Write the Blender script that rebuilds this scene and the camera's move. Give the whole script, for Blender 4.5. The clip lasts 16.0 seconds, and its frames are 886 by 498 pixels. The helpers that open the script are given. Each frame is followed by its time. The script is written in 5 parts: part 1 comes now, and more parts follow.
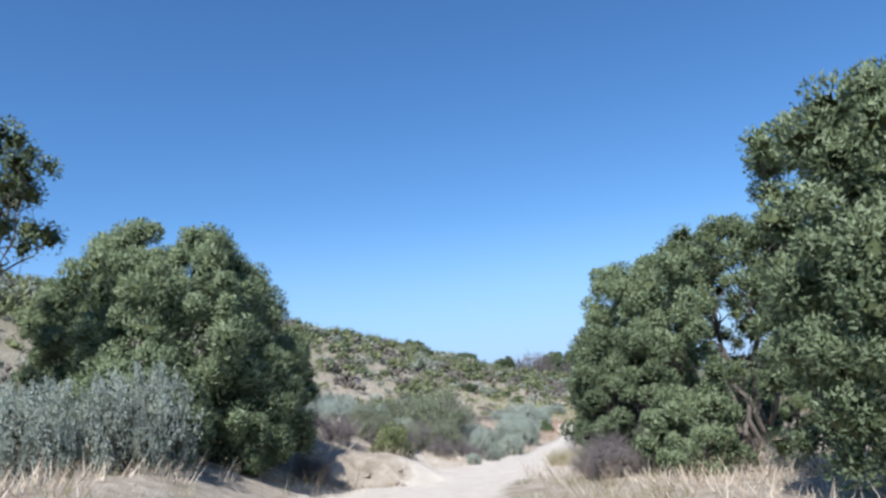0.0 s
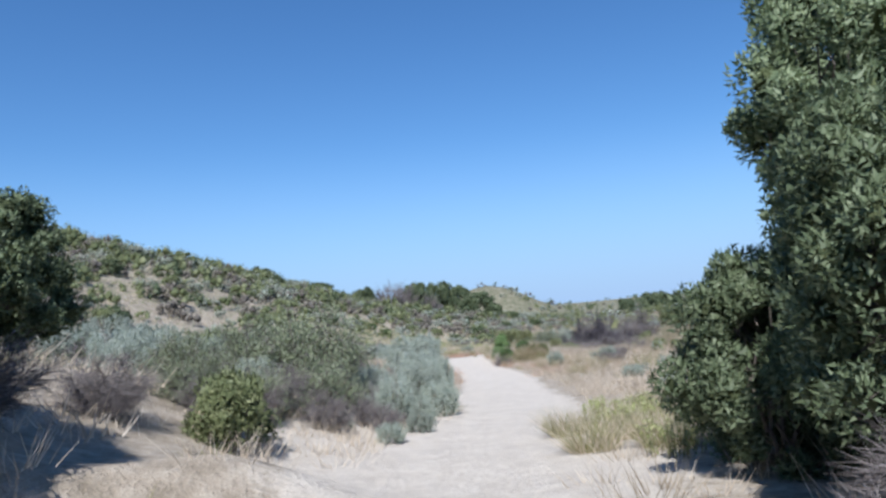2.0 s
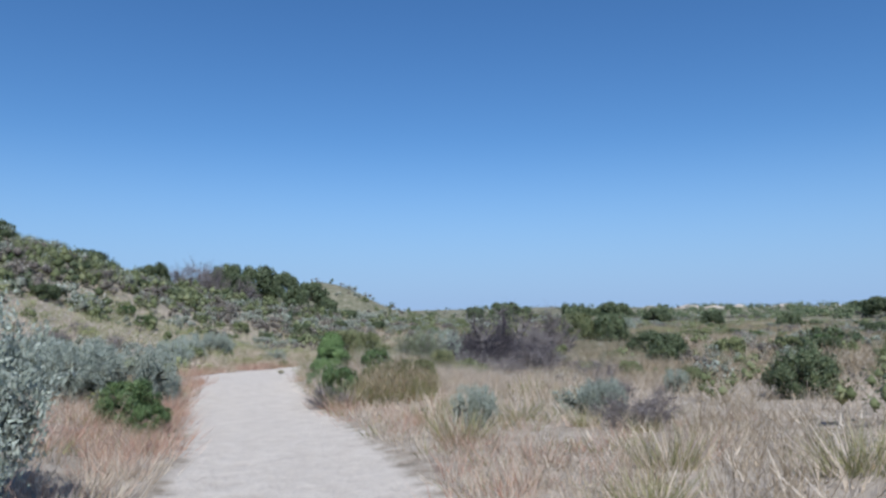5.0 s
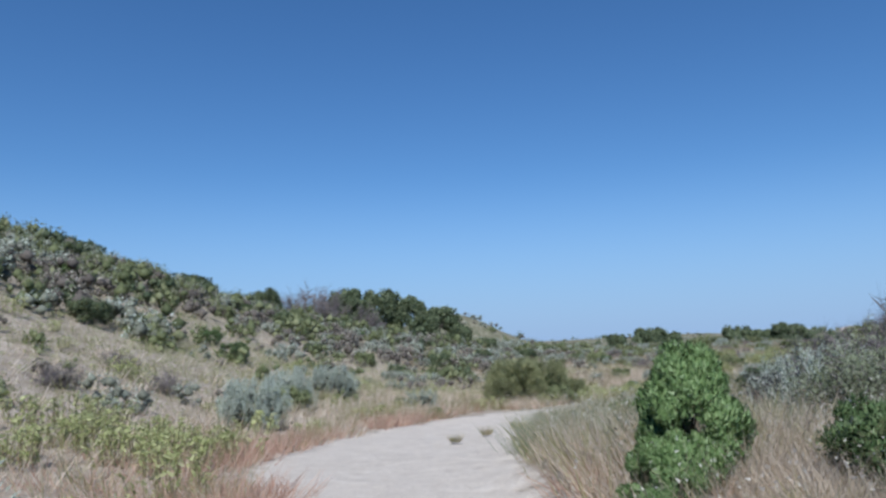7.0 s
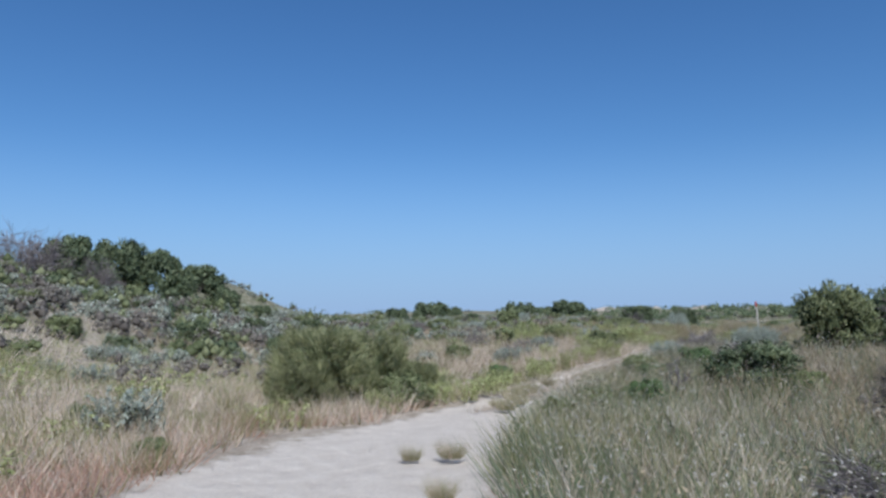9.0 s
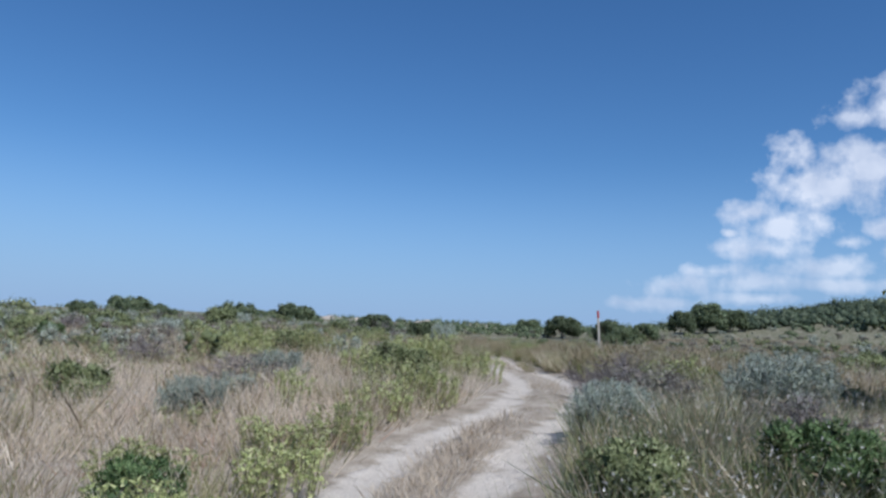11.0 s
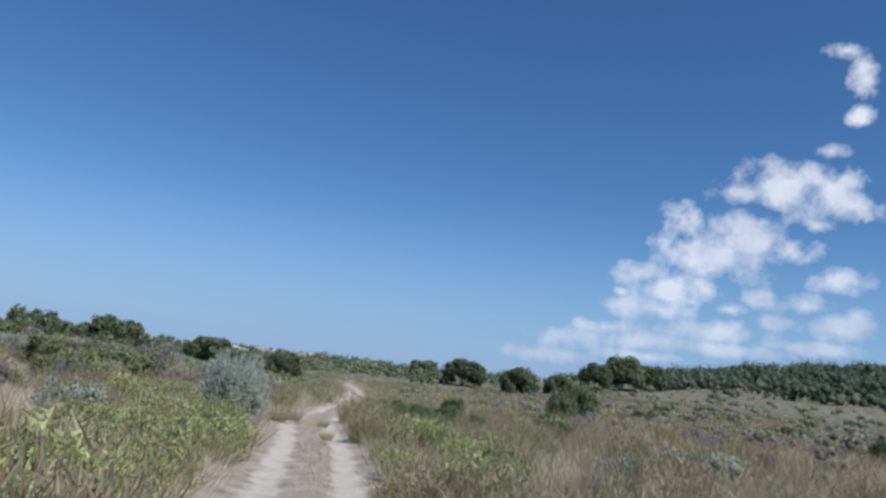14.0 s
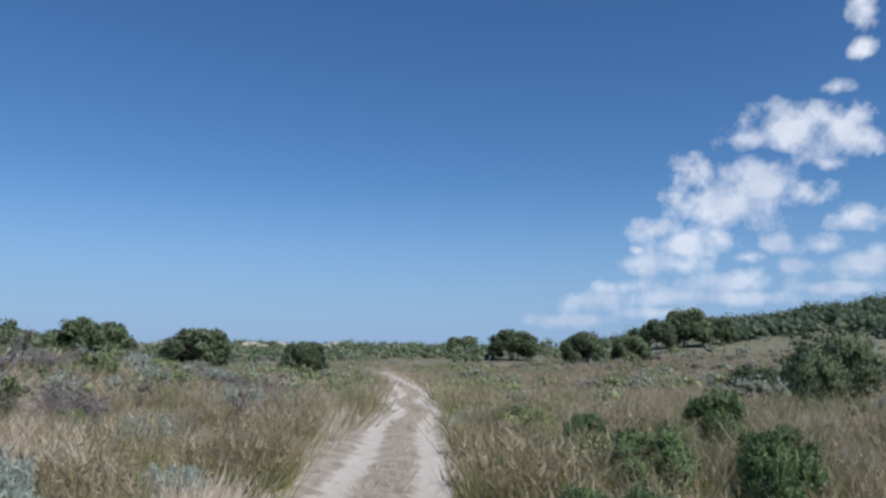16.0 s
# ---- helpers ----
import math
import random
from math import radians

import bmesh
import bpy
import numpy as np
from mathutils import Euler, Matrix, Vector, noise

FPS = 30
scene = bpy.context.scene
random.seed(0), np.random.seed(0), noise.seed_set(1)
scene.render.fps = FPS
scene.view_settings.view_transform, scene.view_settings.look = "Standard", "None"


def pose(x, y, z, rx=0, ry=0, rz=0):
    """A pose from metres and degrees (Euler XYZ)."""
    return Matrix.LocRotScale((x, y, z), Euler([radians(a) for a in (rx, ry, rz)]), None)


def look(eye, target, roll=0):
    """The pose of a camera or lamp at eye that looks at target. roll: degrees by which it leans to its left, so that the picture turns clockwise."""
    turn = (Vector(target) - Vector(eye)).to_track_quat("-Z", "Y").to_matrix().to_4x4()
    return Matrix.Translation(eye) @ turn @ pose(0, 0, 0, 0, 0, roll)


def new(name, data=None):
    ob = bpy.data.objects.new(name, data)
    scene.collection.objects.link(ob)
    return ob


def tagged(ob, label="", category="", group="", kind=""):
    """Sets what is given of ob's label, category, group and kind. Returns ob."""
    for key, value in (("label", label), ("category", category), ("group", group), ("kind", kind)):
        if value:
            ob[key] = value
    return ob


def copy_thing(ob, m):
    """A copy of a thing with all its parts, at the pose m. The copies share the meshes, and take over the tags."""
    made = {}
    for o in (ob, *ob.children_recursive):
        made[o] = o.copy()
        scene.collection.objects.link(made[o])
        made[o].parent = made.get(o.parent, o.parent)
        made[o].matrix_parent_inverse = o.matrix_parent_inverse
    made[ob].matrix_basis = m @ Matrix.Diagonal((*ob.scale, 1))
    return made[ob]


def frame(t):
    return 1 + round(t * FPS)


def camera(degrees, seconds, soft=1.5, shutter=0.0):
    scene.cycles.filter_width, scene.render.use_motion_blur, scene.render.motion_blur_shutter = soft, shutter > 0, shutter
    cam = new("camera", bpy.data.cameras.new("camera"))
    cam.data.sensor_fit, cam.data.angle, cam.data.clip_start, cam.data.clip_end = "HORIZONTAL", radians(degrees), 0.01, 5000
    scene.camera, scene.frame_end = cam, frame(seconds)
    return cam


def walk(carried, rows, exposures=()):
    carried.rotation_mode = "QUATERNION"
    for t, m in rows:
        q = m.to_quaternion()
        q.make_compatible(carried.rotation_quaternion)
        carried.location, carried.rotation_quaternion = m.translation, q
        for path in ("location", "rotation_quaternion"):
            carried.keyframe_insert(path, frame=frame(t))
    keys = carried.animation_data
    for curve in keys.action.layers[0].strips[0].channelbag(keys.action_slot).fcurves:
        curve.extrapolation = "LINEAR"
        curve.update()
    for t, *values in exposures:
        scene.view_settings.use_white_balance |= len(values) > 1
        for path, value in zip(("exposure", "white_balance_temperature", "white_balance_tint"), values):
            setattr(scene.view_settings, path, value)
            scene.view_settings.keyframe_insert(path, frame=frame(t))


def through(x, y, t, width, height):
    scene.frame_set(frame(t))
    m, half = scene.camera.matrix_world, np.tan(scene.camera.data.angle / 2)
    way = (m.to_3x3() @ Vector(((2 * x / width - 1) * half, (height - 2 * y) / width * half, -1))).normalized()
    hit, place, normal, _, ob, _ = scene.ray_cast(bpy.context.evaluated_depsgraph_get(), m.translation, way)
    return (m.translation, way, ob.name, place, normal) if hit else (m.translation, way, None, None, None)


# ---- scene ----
cam = camera(61.4, 16.0, soft=2.7)
# seconds, eye, yaw to the left from +y, pitch up, lean to the left
ROWS = [
    (0, 0.13, 0.13, 1.70, -1.7, 10.65, -4.3),
    (0.5, -0.16, 2.78, 1.76, -2.6, 9.25, -6.7),
    (1, -0.60, 5.67, 1.68, -3.1, 6.35, -1.1),
    (1.5, -0.47, 9.06, 1.63, -7.3, 4.95, 0.3),
    (2, -0.42, 11.76, 1.40, -12.9, 4.95, -4.5),
    (2.5, -0.11, 14.49, 1.27, -17.1, 4.85, -5.4),
    (3, 0.24, 16.74, 1.14, -21.3, 3.75, -3.6),
    (4.25, 3.75, 27.10, 0.87, -26.0, 5.30, -1.2),
    (5.5, 7.57, 38.30, 0.23, -23.9, 4.65, 0.8),
    (6, 8.27, 42.61, 0.06, -18.2, 5.05, -1.7),
    (6.5, 8.66, 46.29, -0.03, -12.7, 8.35, -4.1),
    (7, 8.70, 48.75, -0.02, -16.5, 7.55, -1.8),
    (7.5, 9.32, 51.49, -0.05, -25.0, 5.00, -4.0),
    (8, 10.07, 54.54, -0.04, -27.9, 8.10, -4.0),
    (8.5, 11.17, 57.94, -0.10, -31.5, 6.80, -1.3),
    (9, 12.86, 61.76, -0.38, -33.9, 5.30, -0.6),
    (9.5, 14.87, 65.40, -0.63, -38.0, 6.60, -2.1),
    (10, 16.75, 68.55, -0.71, -44.7, 6.10, 0.5),
    (11.25, 24.70, 74.50, -0.55, -56.0, 6.50, 2.9),
    (12.5, 34.28, 78.77, -0.06, -60.6, 7.30, 6.7),
    (13, 37.04, 80.69, -0.17, -61.7, 9.90, 9.3),
    (13.5, 39.97, 82.53, -0.19, -62.5, 10.40, 8.4),
    (14, 44.10, 85.46, -0.21, -62.0, 9.80, 6.6),
    (14.5, 48.11, 88.34, -0.30, -61.7, 8.70, 5.1),
    (15, 51.89, 91.19, -0.35, -61.0, 10.50, 4.1),
    (15.5, 55.44, 93.86, -0.37, -60.6, 9.20, 2.5),
    (16, 58.20, 96.15, -0.40, -61.1, 8.10, 0.7),
]

def eye_pose(x, y, z, yaw, pitch, lean):
    return pose(x, y, z, 90, 0, yaw) @ pose(0, 0, 0, pitch, 0, 0) @ pose(0, 0, 0, 0, 0, lean)


walk(cam, [(t, eye_pose(*row)) for t, *row in ROWS], [(0, 0.55, 5950, 10), (2, 0.36, 5850, 10), (3, 0.1, 5800, 10), (6, 0.05, 5800, 10), (9, -0.03, 5750, 10), (10, -0.05, 5700, 10), (13, -0.1, 5900, 10), (16, -0.1, 5950, 10)])

# ---- light ----
SUN_UP, SUN_AZ = radians(50), radians(-159)  # compass angle from +y towards +x
world = bpy.data.worlds.new("sky")
scene.world = world
world.use_nodes = True


def link_nodes(tree, a, out, b, into):
    tree.links.new(a.outputs[out], b.inputs[into])


def add_node(tree, kind, **values):
    n = tree.nodes.new(kind)
    for key, value in values.items():
        n.inputs[key].default_value = value
    return n


# heaps of cloud in the eastern sky: across, up, half width and half height round one direction
CLOUDS = [
    (0.064, 0.094, 0.067, 0.03), (0.113, 0.077, 0.041, 0.03), (0.009, 0.085, 0.032, 0.015), (0.11, 0.137, 0.02, 0.009), (-0.055, 0.044, 0.028, 0.023), (0.024, 0.029, 0.057, 0.036),
    (-0.02, 0.003, 0.066, 0.034), (0.069, 0.013, 0.037, 0.022), (-0.093, -0.022, 0.042, 0.015), (-0.058, -0.038, 0.054, 0.029), (-0.084, -0.067, 0.063, 0.016), (0.132, -0.015, 0.034, 0.017),
    (0.044, -0.045, 0.02, 0.011), (0.006, -0.061, 0.017, 0.008), (-0.127, -0.047, 0.01, 0.005), (0.1, 0.047, 0.017, 0.009), (0.09, -0.051, 0.036, 0.012), (0.127, -0.072, 0.047, 0.017),
    (0.061, -0.074, 0.025, 0.01), (-0.015, -0.092, 0.073, 0.016), (-0.089, -0.109, 0.07, 0.013), (-0.195, -0.113, 0.053, 0.015), (-0.147, -0.095, 0.044, 0.01), (0.005, -0.111, 0.078, 0.01),
    (0.099, -0.102, 0.06, 0.009), (-0.228, -0.138, 0.063, 0.009), (-0.095, -0.13, 0.063, 0.008), (0.122, 0.257, 0.024, 0.012), (0.143, 0.226, 0.017, 0.029), (0.141, 0.181, 0.015, 0.013)]
CLOUD_WAY, CLOUD_RIGHT, CLOUD_UP = (0.9757, 0.1172, 0.1853), (0.1192, -0.9929, 0.0000), (-0.1839, -0.0221, 0.9827)


def cloud_cover(tree):
    """Cumulus clouds: soft heaps whose edges are broken up by noise."""
    def maths(op, a, b, clamp=False):
        n = tree.nodes.new("ShaderNodeMath")
        n.operation, n.use_clamp = op, clamp
        for k, v in enumerate((a, b)):
            if isinstance(v, (int, float)):
                n.inputs[k].default_value = v
            else:
                tree.links.new(v, n.inputs[k])
        return n.outputs[0]

    def dot(v):
        n = tree.nodes.new("ShaderNodeVectorMath")
        n.operation = "DOT_PRODUCT"
        link_nodes(tree, place, "Generated", n, 0)
        n.inputs[1].default_value = v
        return n.outputs["Value"]

    place = tree.nodes.new("ShaderNodeTexCoord")
    ahead = maths("MAXIMUM", dot(CLOUD_WAY), 0.05)
    across, up = maths("DIVIDE", dot(CLOUD_RIGHT), ahead), maths("DIVIDE", dot(CLOUD_UP), ahead)
    puff = add_node(tree, "ShaderNodeTexNoise", Scale=27.0, Detail=7.0, Roughness=0.58)
    link_nodes(tree, place, "Generated", puff, "Vector")
    total = None
    for x, y, rx, ry in CLOUDS:
        a = maths("DIVIDE", maths("SUBTRACT", across, x), rx)
        b = maths("DIVIDE", maths("SUBTRACT", up, y), ry)
        heap = maths("SUBTRACT", 1.0, maths("SQRT", maths("ADD", maths("MULTIPLY", a, a), maths("MULTIPLY", b, b)), 0), False)
        total = heap if total is None else maths("MAXIMUM", total, heap)
    broken = maths("ADD", total, maths("MULTIPLY", maths("SUBTRACT", puff.outputs["Fac"], 0.5), 3.4))
    cover = maths("MULTIPLY", maths("ADD", broken, 0.22), 1.0, True)
    front = maths("GREATER_THAN", dot(CLOUD_WAY), 0.3)
    n = tree.nodes.new("ShaderNodeMath")
    n.operation = "MULTIPLY"
    tree.links.new(cover, n.inputs[0])
    tree.links.new(front, n.inputs[1])
    soft = tree.nodes.new("ShaderNodeMath")
    soft.operation = "MULTIPLY"
    link_nodes(tree, n, 0, soft, 0)
    tree.links.new(maths("MINIMUM", maths("MAXIMUM", maths("ADD", maths("MULTIPLY", up, 2.6), 0.86), 0.42), 0.92), soft.inputs[1])
    return soft


def horizon_haze(tree):
    """Sea haze that thins out within some degrees of the horizon."""
    place = tree.nodes.new("ShaderNodeTexCoord")
    split = tree.nodes.new("ShaderNodeSeparateXYZ")
    link_nodes(tree, place, "Generated", split, "Vector")
    fade = add_node(tree, "ShaderNodeMapRange")
    fade.interpolation_type = "SMOOTHSTEP"
    for key, value in (("From Min", -0.02), ("From Max", 0.24), ("To Min", 0.9), ("To Max", 0.0)):
        fade.inputs[key].default_value = value
    link_nodes(tree, split, "Z", fade, "Value")
    return fade


def build_sky():
    tree = world.node_tree
    tree.nodes.clear()
    sky = tree.nodes.new("ShaderNodeTexSky")
    sky.sky_type, sky.sun_disc = "NISHITA", False
    sky.sun_elevation, sky.sun_rotation = SUN_UP, SUN_AZ
    sky.altitude, sky.air_density, sky.dust_density, sky.ozone_density = 50, 1.0, 0.05, 6.0
    back = add_node(tree, "ShaderNodeBackground", Strength=0.099)
    out = tree.nodes.new("ShaderNodeOutputWorld")
    mix = tree.nodes.new("ShaderNodeMixRGB")
    link_nodes(tree, cloud_cover(tree), 0, mix, "Fac")
    haze = tree.nodes.new("ShaderNodeMixRGB")
    haze.inputs["Color2"].default_value = (2.8, 4.25, 6.6, 1)
    link_nodes(tree, horizon_haze(tree), 0, haze, "Fac")
    deep = tree.nodes.new("ShaderNodeHueSaturation")
    deep.inputs["Saturation"].default_value = 1.12
    link_nodes(tree, sky, "Color", deep, "Color")
    link_nodes(tree, deep, "Color", haze, "Color1")
    link_nodes(tree, haze, "Color", mix, "Color1")
    heaps = tree.nodes.new("ShaderNodeTexCoord")
    billow = add_node(tree, "ShaderNodeTexNoise", Scale=13.0, Detail=4.0, Roughness=0.5)
    link_nodes(tree, heaps, "Generated", billow, "Vector")
    shade = tree.nodes.new("ShaderNodeMixRGB")
    shade.inputs["Color1"].default_value, shade.inputs["Color2"].default_value = (6.0, 6.5, 7.6, 1), (9.6, 9.5, 9.7, 1)
    spread = add_node(tree, "ShaderNodeMapRange")
    spread.inputs["From Min"].default_value, spread.inputs["From Max"].default_value = 0.36, 0.6
    link_nodes(tree, billow, "Fac", spread, "Value")
    link_nodes(tree, spread, "Result", shade, "Fac")
    link_nodes(tree, shade, "Color", mix, "Color2")
    link_nodes(tree, mix, "Color", back, "Color")
    link_nodes(tree, back, "Background", out, "Surface")


build_sky()
sun_data = bpy.data.lights.new("sun", "SUN")
sun_data.energy, sun_data.angle, sun_data.color = 5.0, radians(0.53), (1.0, 0.95, 0.88)
sun = new("sun", sun_data)
sun_dir = Vector((math.sin(SUN_AZ) * math.cos(SUN_UP), math.cos(SUN_AZ) * math.cos(SUN_UP), math.sin(SUN_UP)))
sun.matrix_world = look(sun_dir * 50, (0, 0, 0))

# ---- materials ----


def ramp(tree, stops):
    r = tree.nodes.new("ShaderNodeValToRGB")
    e = r.color_ramp.elements
    while len(e) < len(stops):
        e.new(0.5)
    for k, (at, col) in enumerate(stops):
        e[k].position, e[k].color = at, (*col, 1)
    return r


def fresh(name):
    m = bpy.data.materials.new(name)
    m.use_nodes = True
    tree = m.node_tree
    tree.nodes.clear()
    out = tree.nodes.new("ShaderNodeOutputMaterial")
    shader = tree.nodes.new("ShaderNodeBsdfPrincipled")
    return m, tree, shader, out


def leaf_material(name, stops, rough=0.55, through=0.3, plant_vary=0.18):
    """Leaves that vary from leaf to leaf and from plant to plant, and let some light through."""
    m, tree, shader, out = fresh(name)
    geo = tree.nodes.new("ShaderNodeNewGeometry")
    info = tree.nodes.new("ShaderNodeObjectInfo")
    r = ramp(tree, stops)
    link_nodes(tree, geo, "Random Per Island", r, "Fac")
    hsv = tree.nodes.new("ShaderNodeHueSaturation")
    span = add_node(tree, "ShaderNodeMapRange")
    span.inputs["To Min"].default_value, span.inputs["To Max"].default_value = 1 - plant_vary, 1 + plant_vary
    link_nodes(tree, info, "Random", span, "Value")
    link_nodes(tree, span, "Result", hsv, "Value")
    link_nodes(tree, r, "Color", hsv, "Color")
    shader.inputs["Roughness"].default_value = rough
    shader.inputs["Specular IOR Level"].default_value = 0.2
    link_nodes(tree, hsv, "Color", shader, "Base Color")
    trans = tree.nodes.new("ShaderNodeBsdfTranslucent")
    link_nodes(tree, hsv, "Color", trans, "Color")
    mix = add_node(tree, "ShaderNodeMixShader", Fac=through)
    link_nodes(tree, shader, "BSDF", mix, 1)
    link_nodes(tree, trans, "BSDF", mix, 2)
    link_nodes(tree, mix, "Shader", out, "Surface")
    return m


def bark_material(name, dark, light, scale=9.0):
    m, tree, shader, out = fresh(name)
    pos = tree.nodes.new("ShaderNodeTexCoord")
    noise_tex = add_node(tree, "ShaderNodeTexNoise", Scale=scale, Detail=6.0, Roughness=0.7)
    link_nodes(tree, pos, "Object", noise_tex, "Vector")
    r = ramp(tree, [(0.3, dark), (0.7, light)])
    link_nodes(tree, noise_tex, "Fac", r, "Fac")
    link_nodes(tree, r, "Color", shader, "Base Color")
    shader.inputs["Roughness"].default_value = 0.9
    bump = add_node(tree, "ShaderNodeBump", Strength=0.5, Distance=0.02)
    link_nodes(tree, noise_tex, "Fac", bump, "Height")
    link_nodes(tree, bump, "Normal", shader, "Normal")
    link_nodes(tree, shader, "BSDF", out, "Surface")
    return m


def ground_material():
    """Pale sand on the wheel tracks; elsewhere sand mixed with litter and dry straw."""
    m, tree, shader, out = fresh("sandy_ground")
    geo = tree.nodes.new("ShaderNodeNewGeometry")
    mask = tree.nodes.new("ShaderNodeAttribute")
    mask.attribute_name = "bare_sand"
    big = add_node(tree, "ShaderNodeTexNoise", Scale=0.35, Detail=5.0, Roughness=0.6)
    mid = add_node(tree, "ShaderNodeTexNoise", Scale=2.6, Detail=6.0, Roughness=0.7)
    fine = add_node(tree, "ShaderNodeTexNoise", Scale=38.0, Detail=4.0, Roughness=0.7)
    for n in (big, mid, fine):
        link_nodes(tree, geo, "Position", n, "Vector")
    sand = ramp(tree, [(0.3, (0.57, 0.50, 0.42)), (0.7, (0.70, 0.63, 0.54))])
    link_nodes(tree, mid, "Fac", sand, "Fac")
    litter = ramp(tree, [(0.32, (0.27, 0.225, 0.17)), (0.5, (0.42, 0.355, 0.28)), (0.68, (0.54, 0.47, 0.385))])
    link_nodes(tree, mid, "Fac", litter, "Fac")
    low = tree.nodes.new("ShaderNodeAttribute")
    low.attribute_name = "scrub_cover"
    patch = add_node(tree, "ShaderNodeTexNoise", Scale=0.9, Detail=7.0, Roughness=0.75)
    link_nodes(tree, geo, "Position", patch, "Vector")
    brush = ramp(tree, [(0.40, (0.115, 0.12, 0.072)), (0.52, (0.21, 0.20, 0.13)), (0.64, (0.40, 0.345, 0.27))])
    link_nodes(tree, patch, "Fac", brush, "Fac")
    cover = tree.nodes.new("ShaderNodeMixRGB")
    link_nodes(tree, low, "Fac", cover, "Fac")
    link_nodes(tree, litter, "Color", cover, "Color1")
    link_nodes(tree, brush, "Color", cover, "Color2")
    edge = add_node(tree, "ShaderNodeMath")
    edge.operation = "ADD"
    spread = add_node(tree, "ShaderNodeMapRange")
    spread.inputs["To Min"].default_value, spread.inputs["To Max"].default_value = -0.45, 0.45
    link_nodes(tree, mid, "Fac", spread, "Value")
    link_nodes(tree, mask, "Fac", edge, 0)
    link_nodes(tree, spread, "Result", edge, 1)
    hard = add_node(tree, "ShaderNodeMapRange")
    hard.inputs["From Min"].default_value, hard.inputs["From Max"].default_value = 0.35, 0.65
    link_nodes(tree, edge, 0, hard, "Value")
    mix = tree.nodes.new("ShaderNodeMixRGB")
    link_nodes(tree, hard, "Result", mix, "Fac")
    link_nodes(tree, cover, "Color", mix, "Color1")
    link_nodes(tree, sand, "Color", mix, "Color2")
    speck = ramp(tree, [(0.35, (0.72, 0.72, 0.72)), (0.6, (1, 1, 1))])
    link_nodes(tree, fine, "Fac", speck, "Fac")
    mul = tree.nodes.new("ShaderNodeMixRGB")
    mul.blend_type = "MULTIPLY"
    mul.inputs["Fac"].default_value = 0.8
    link_nodes(tree, mix, "Color", mul, "Color1")
    link_nodes(tree, speck, "Color", mul, "Color2")
    link_nodes(tree, mul, "Color", shader, "Base Color")
    shader.inputs["Roughness"].default_value = 0.95
    shader.inputs["Specular IOR Level"].default_value = 0.1
    bump = add_node(tree, "ShaderNodeBump", Strength=0.6, Distance=0.05)
    link_nodes(tree, fine, "Fac", bump, "Height")
    bump2 = add_node(tree, "ShaderNodeBump", Strength=0.5, Distance=0.2)
    link_nodes(tree, mid, "Fac", bump2, "Height")
    link_nodes(tree, bump, "Normal", bump2, "Normal")
    link_nodes(tree, bump2, "Normal", shader, "Normal")
    link_nodes(tree, shader, "BSDF", out, "Surface")
    return m


SAND = ground_material()
BARK = bark_material("grey_bark", (0.06, 0.05, 0.042), (0.17, 0.145, 0.12))
DEADWOOD = bark_material("weathered_deadwood", (0.085, 0.074, 0.07), (0.21, 0.185, 0.175))
WATTLE = leaf_material("wattle_leaf", [(0.0, (0.095, 0.125, 0.066)), (0.5, (0.16, 0.205, 0.108)), (1.0, (0.265, 0.31, 0.185))], 0.5)
LEAFY = leaf_material("glossy_green_leaf", [(0.0, (0.07, 0.12, 0.042)), (0.6, (0.15, 0.235, 0.085)), (1.0, (0.28, 0.37, 0.17))], 0.42)
OLIVE = leaf_material("olive_leaf", [(0.0, (0.115, 0.138, 0.06)), (0.6, (0.215, 0.245, 0.115)), (1.0, (0.345, 0.365, 0.195))])
GREEN = leaf_material("fresh_green_leaf", [(0.0, (0.05, 0.085, 0.032)), (0.6, (0.105, 0.165, 0.062)), (1.0, (0.22, 0.29, 0.13))], 0.45)
DARKLEAF = leaf_material("dark_scrub_leaf", [(0.0, (0.06, 0.085, 0.045)), (0.6, (0.13, 0.165, 0.088)), (1.0, (0.24, 0.275, 0.155))])
WOODLEAF = leaf_material("far_woodland_leaf", [(0.0, (0.04, 0.058, 0.035)), (0.6, (0.085, 0.11, 0.065)), (1.0, (0.15, 0.175, 0.11))])
SILVER = leaf_material("silver_saltbush_leaf", [(0.0, (0.2, 0.23, 0.185)), (0.5, (0.33, 0.37, 0.305)), (1.0, (0.5, 0.54, 0.465))], 0.8, 0.15)
GREYOLIVE = leaf_material("grey_olive_leaf", [(0.0, (0.13, 0.155, 0.085)), (0.55, (0.24, 0.275, 0.165)), (1.0, (0.38, 0.41, 0.28))], 0.6, 0.25)
DARKTWIG = leaf_material("dark_twig", [(0.0, (0.03, 0.026, 0.032)), (0.6, (0.075, 0.066, 0.075)), (1.0, (0.15, 0.135, 0.14))], 0.9, 0.0)
GREYSCRUB = leaf_material("dry_grey_scrub", [(0.0, (0.17, 0.155, 0.125)), (0.6, (0.28, 0.26, 0.21)), (1.0, (0.42, 0.39, 0.33))], 0.9, 0.1)
GREYTWIG = leaf_material("grey_twig", [(0.0, (0.1, 0.086, 0.085)), (0.6, (0.19, 0.166, 0.16)), (1.0, (0.32, 0.29, 0.275))], 0.9, 0.0)
NEEDLE = leaf_material("needle_leaf", [(0.0, (0.11, 0.125, 0.06)), (0.6, (0.245, 0.26, 0.125)), (1.0, (0.45, 0.44, 0.25))])
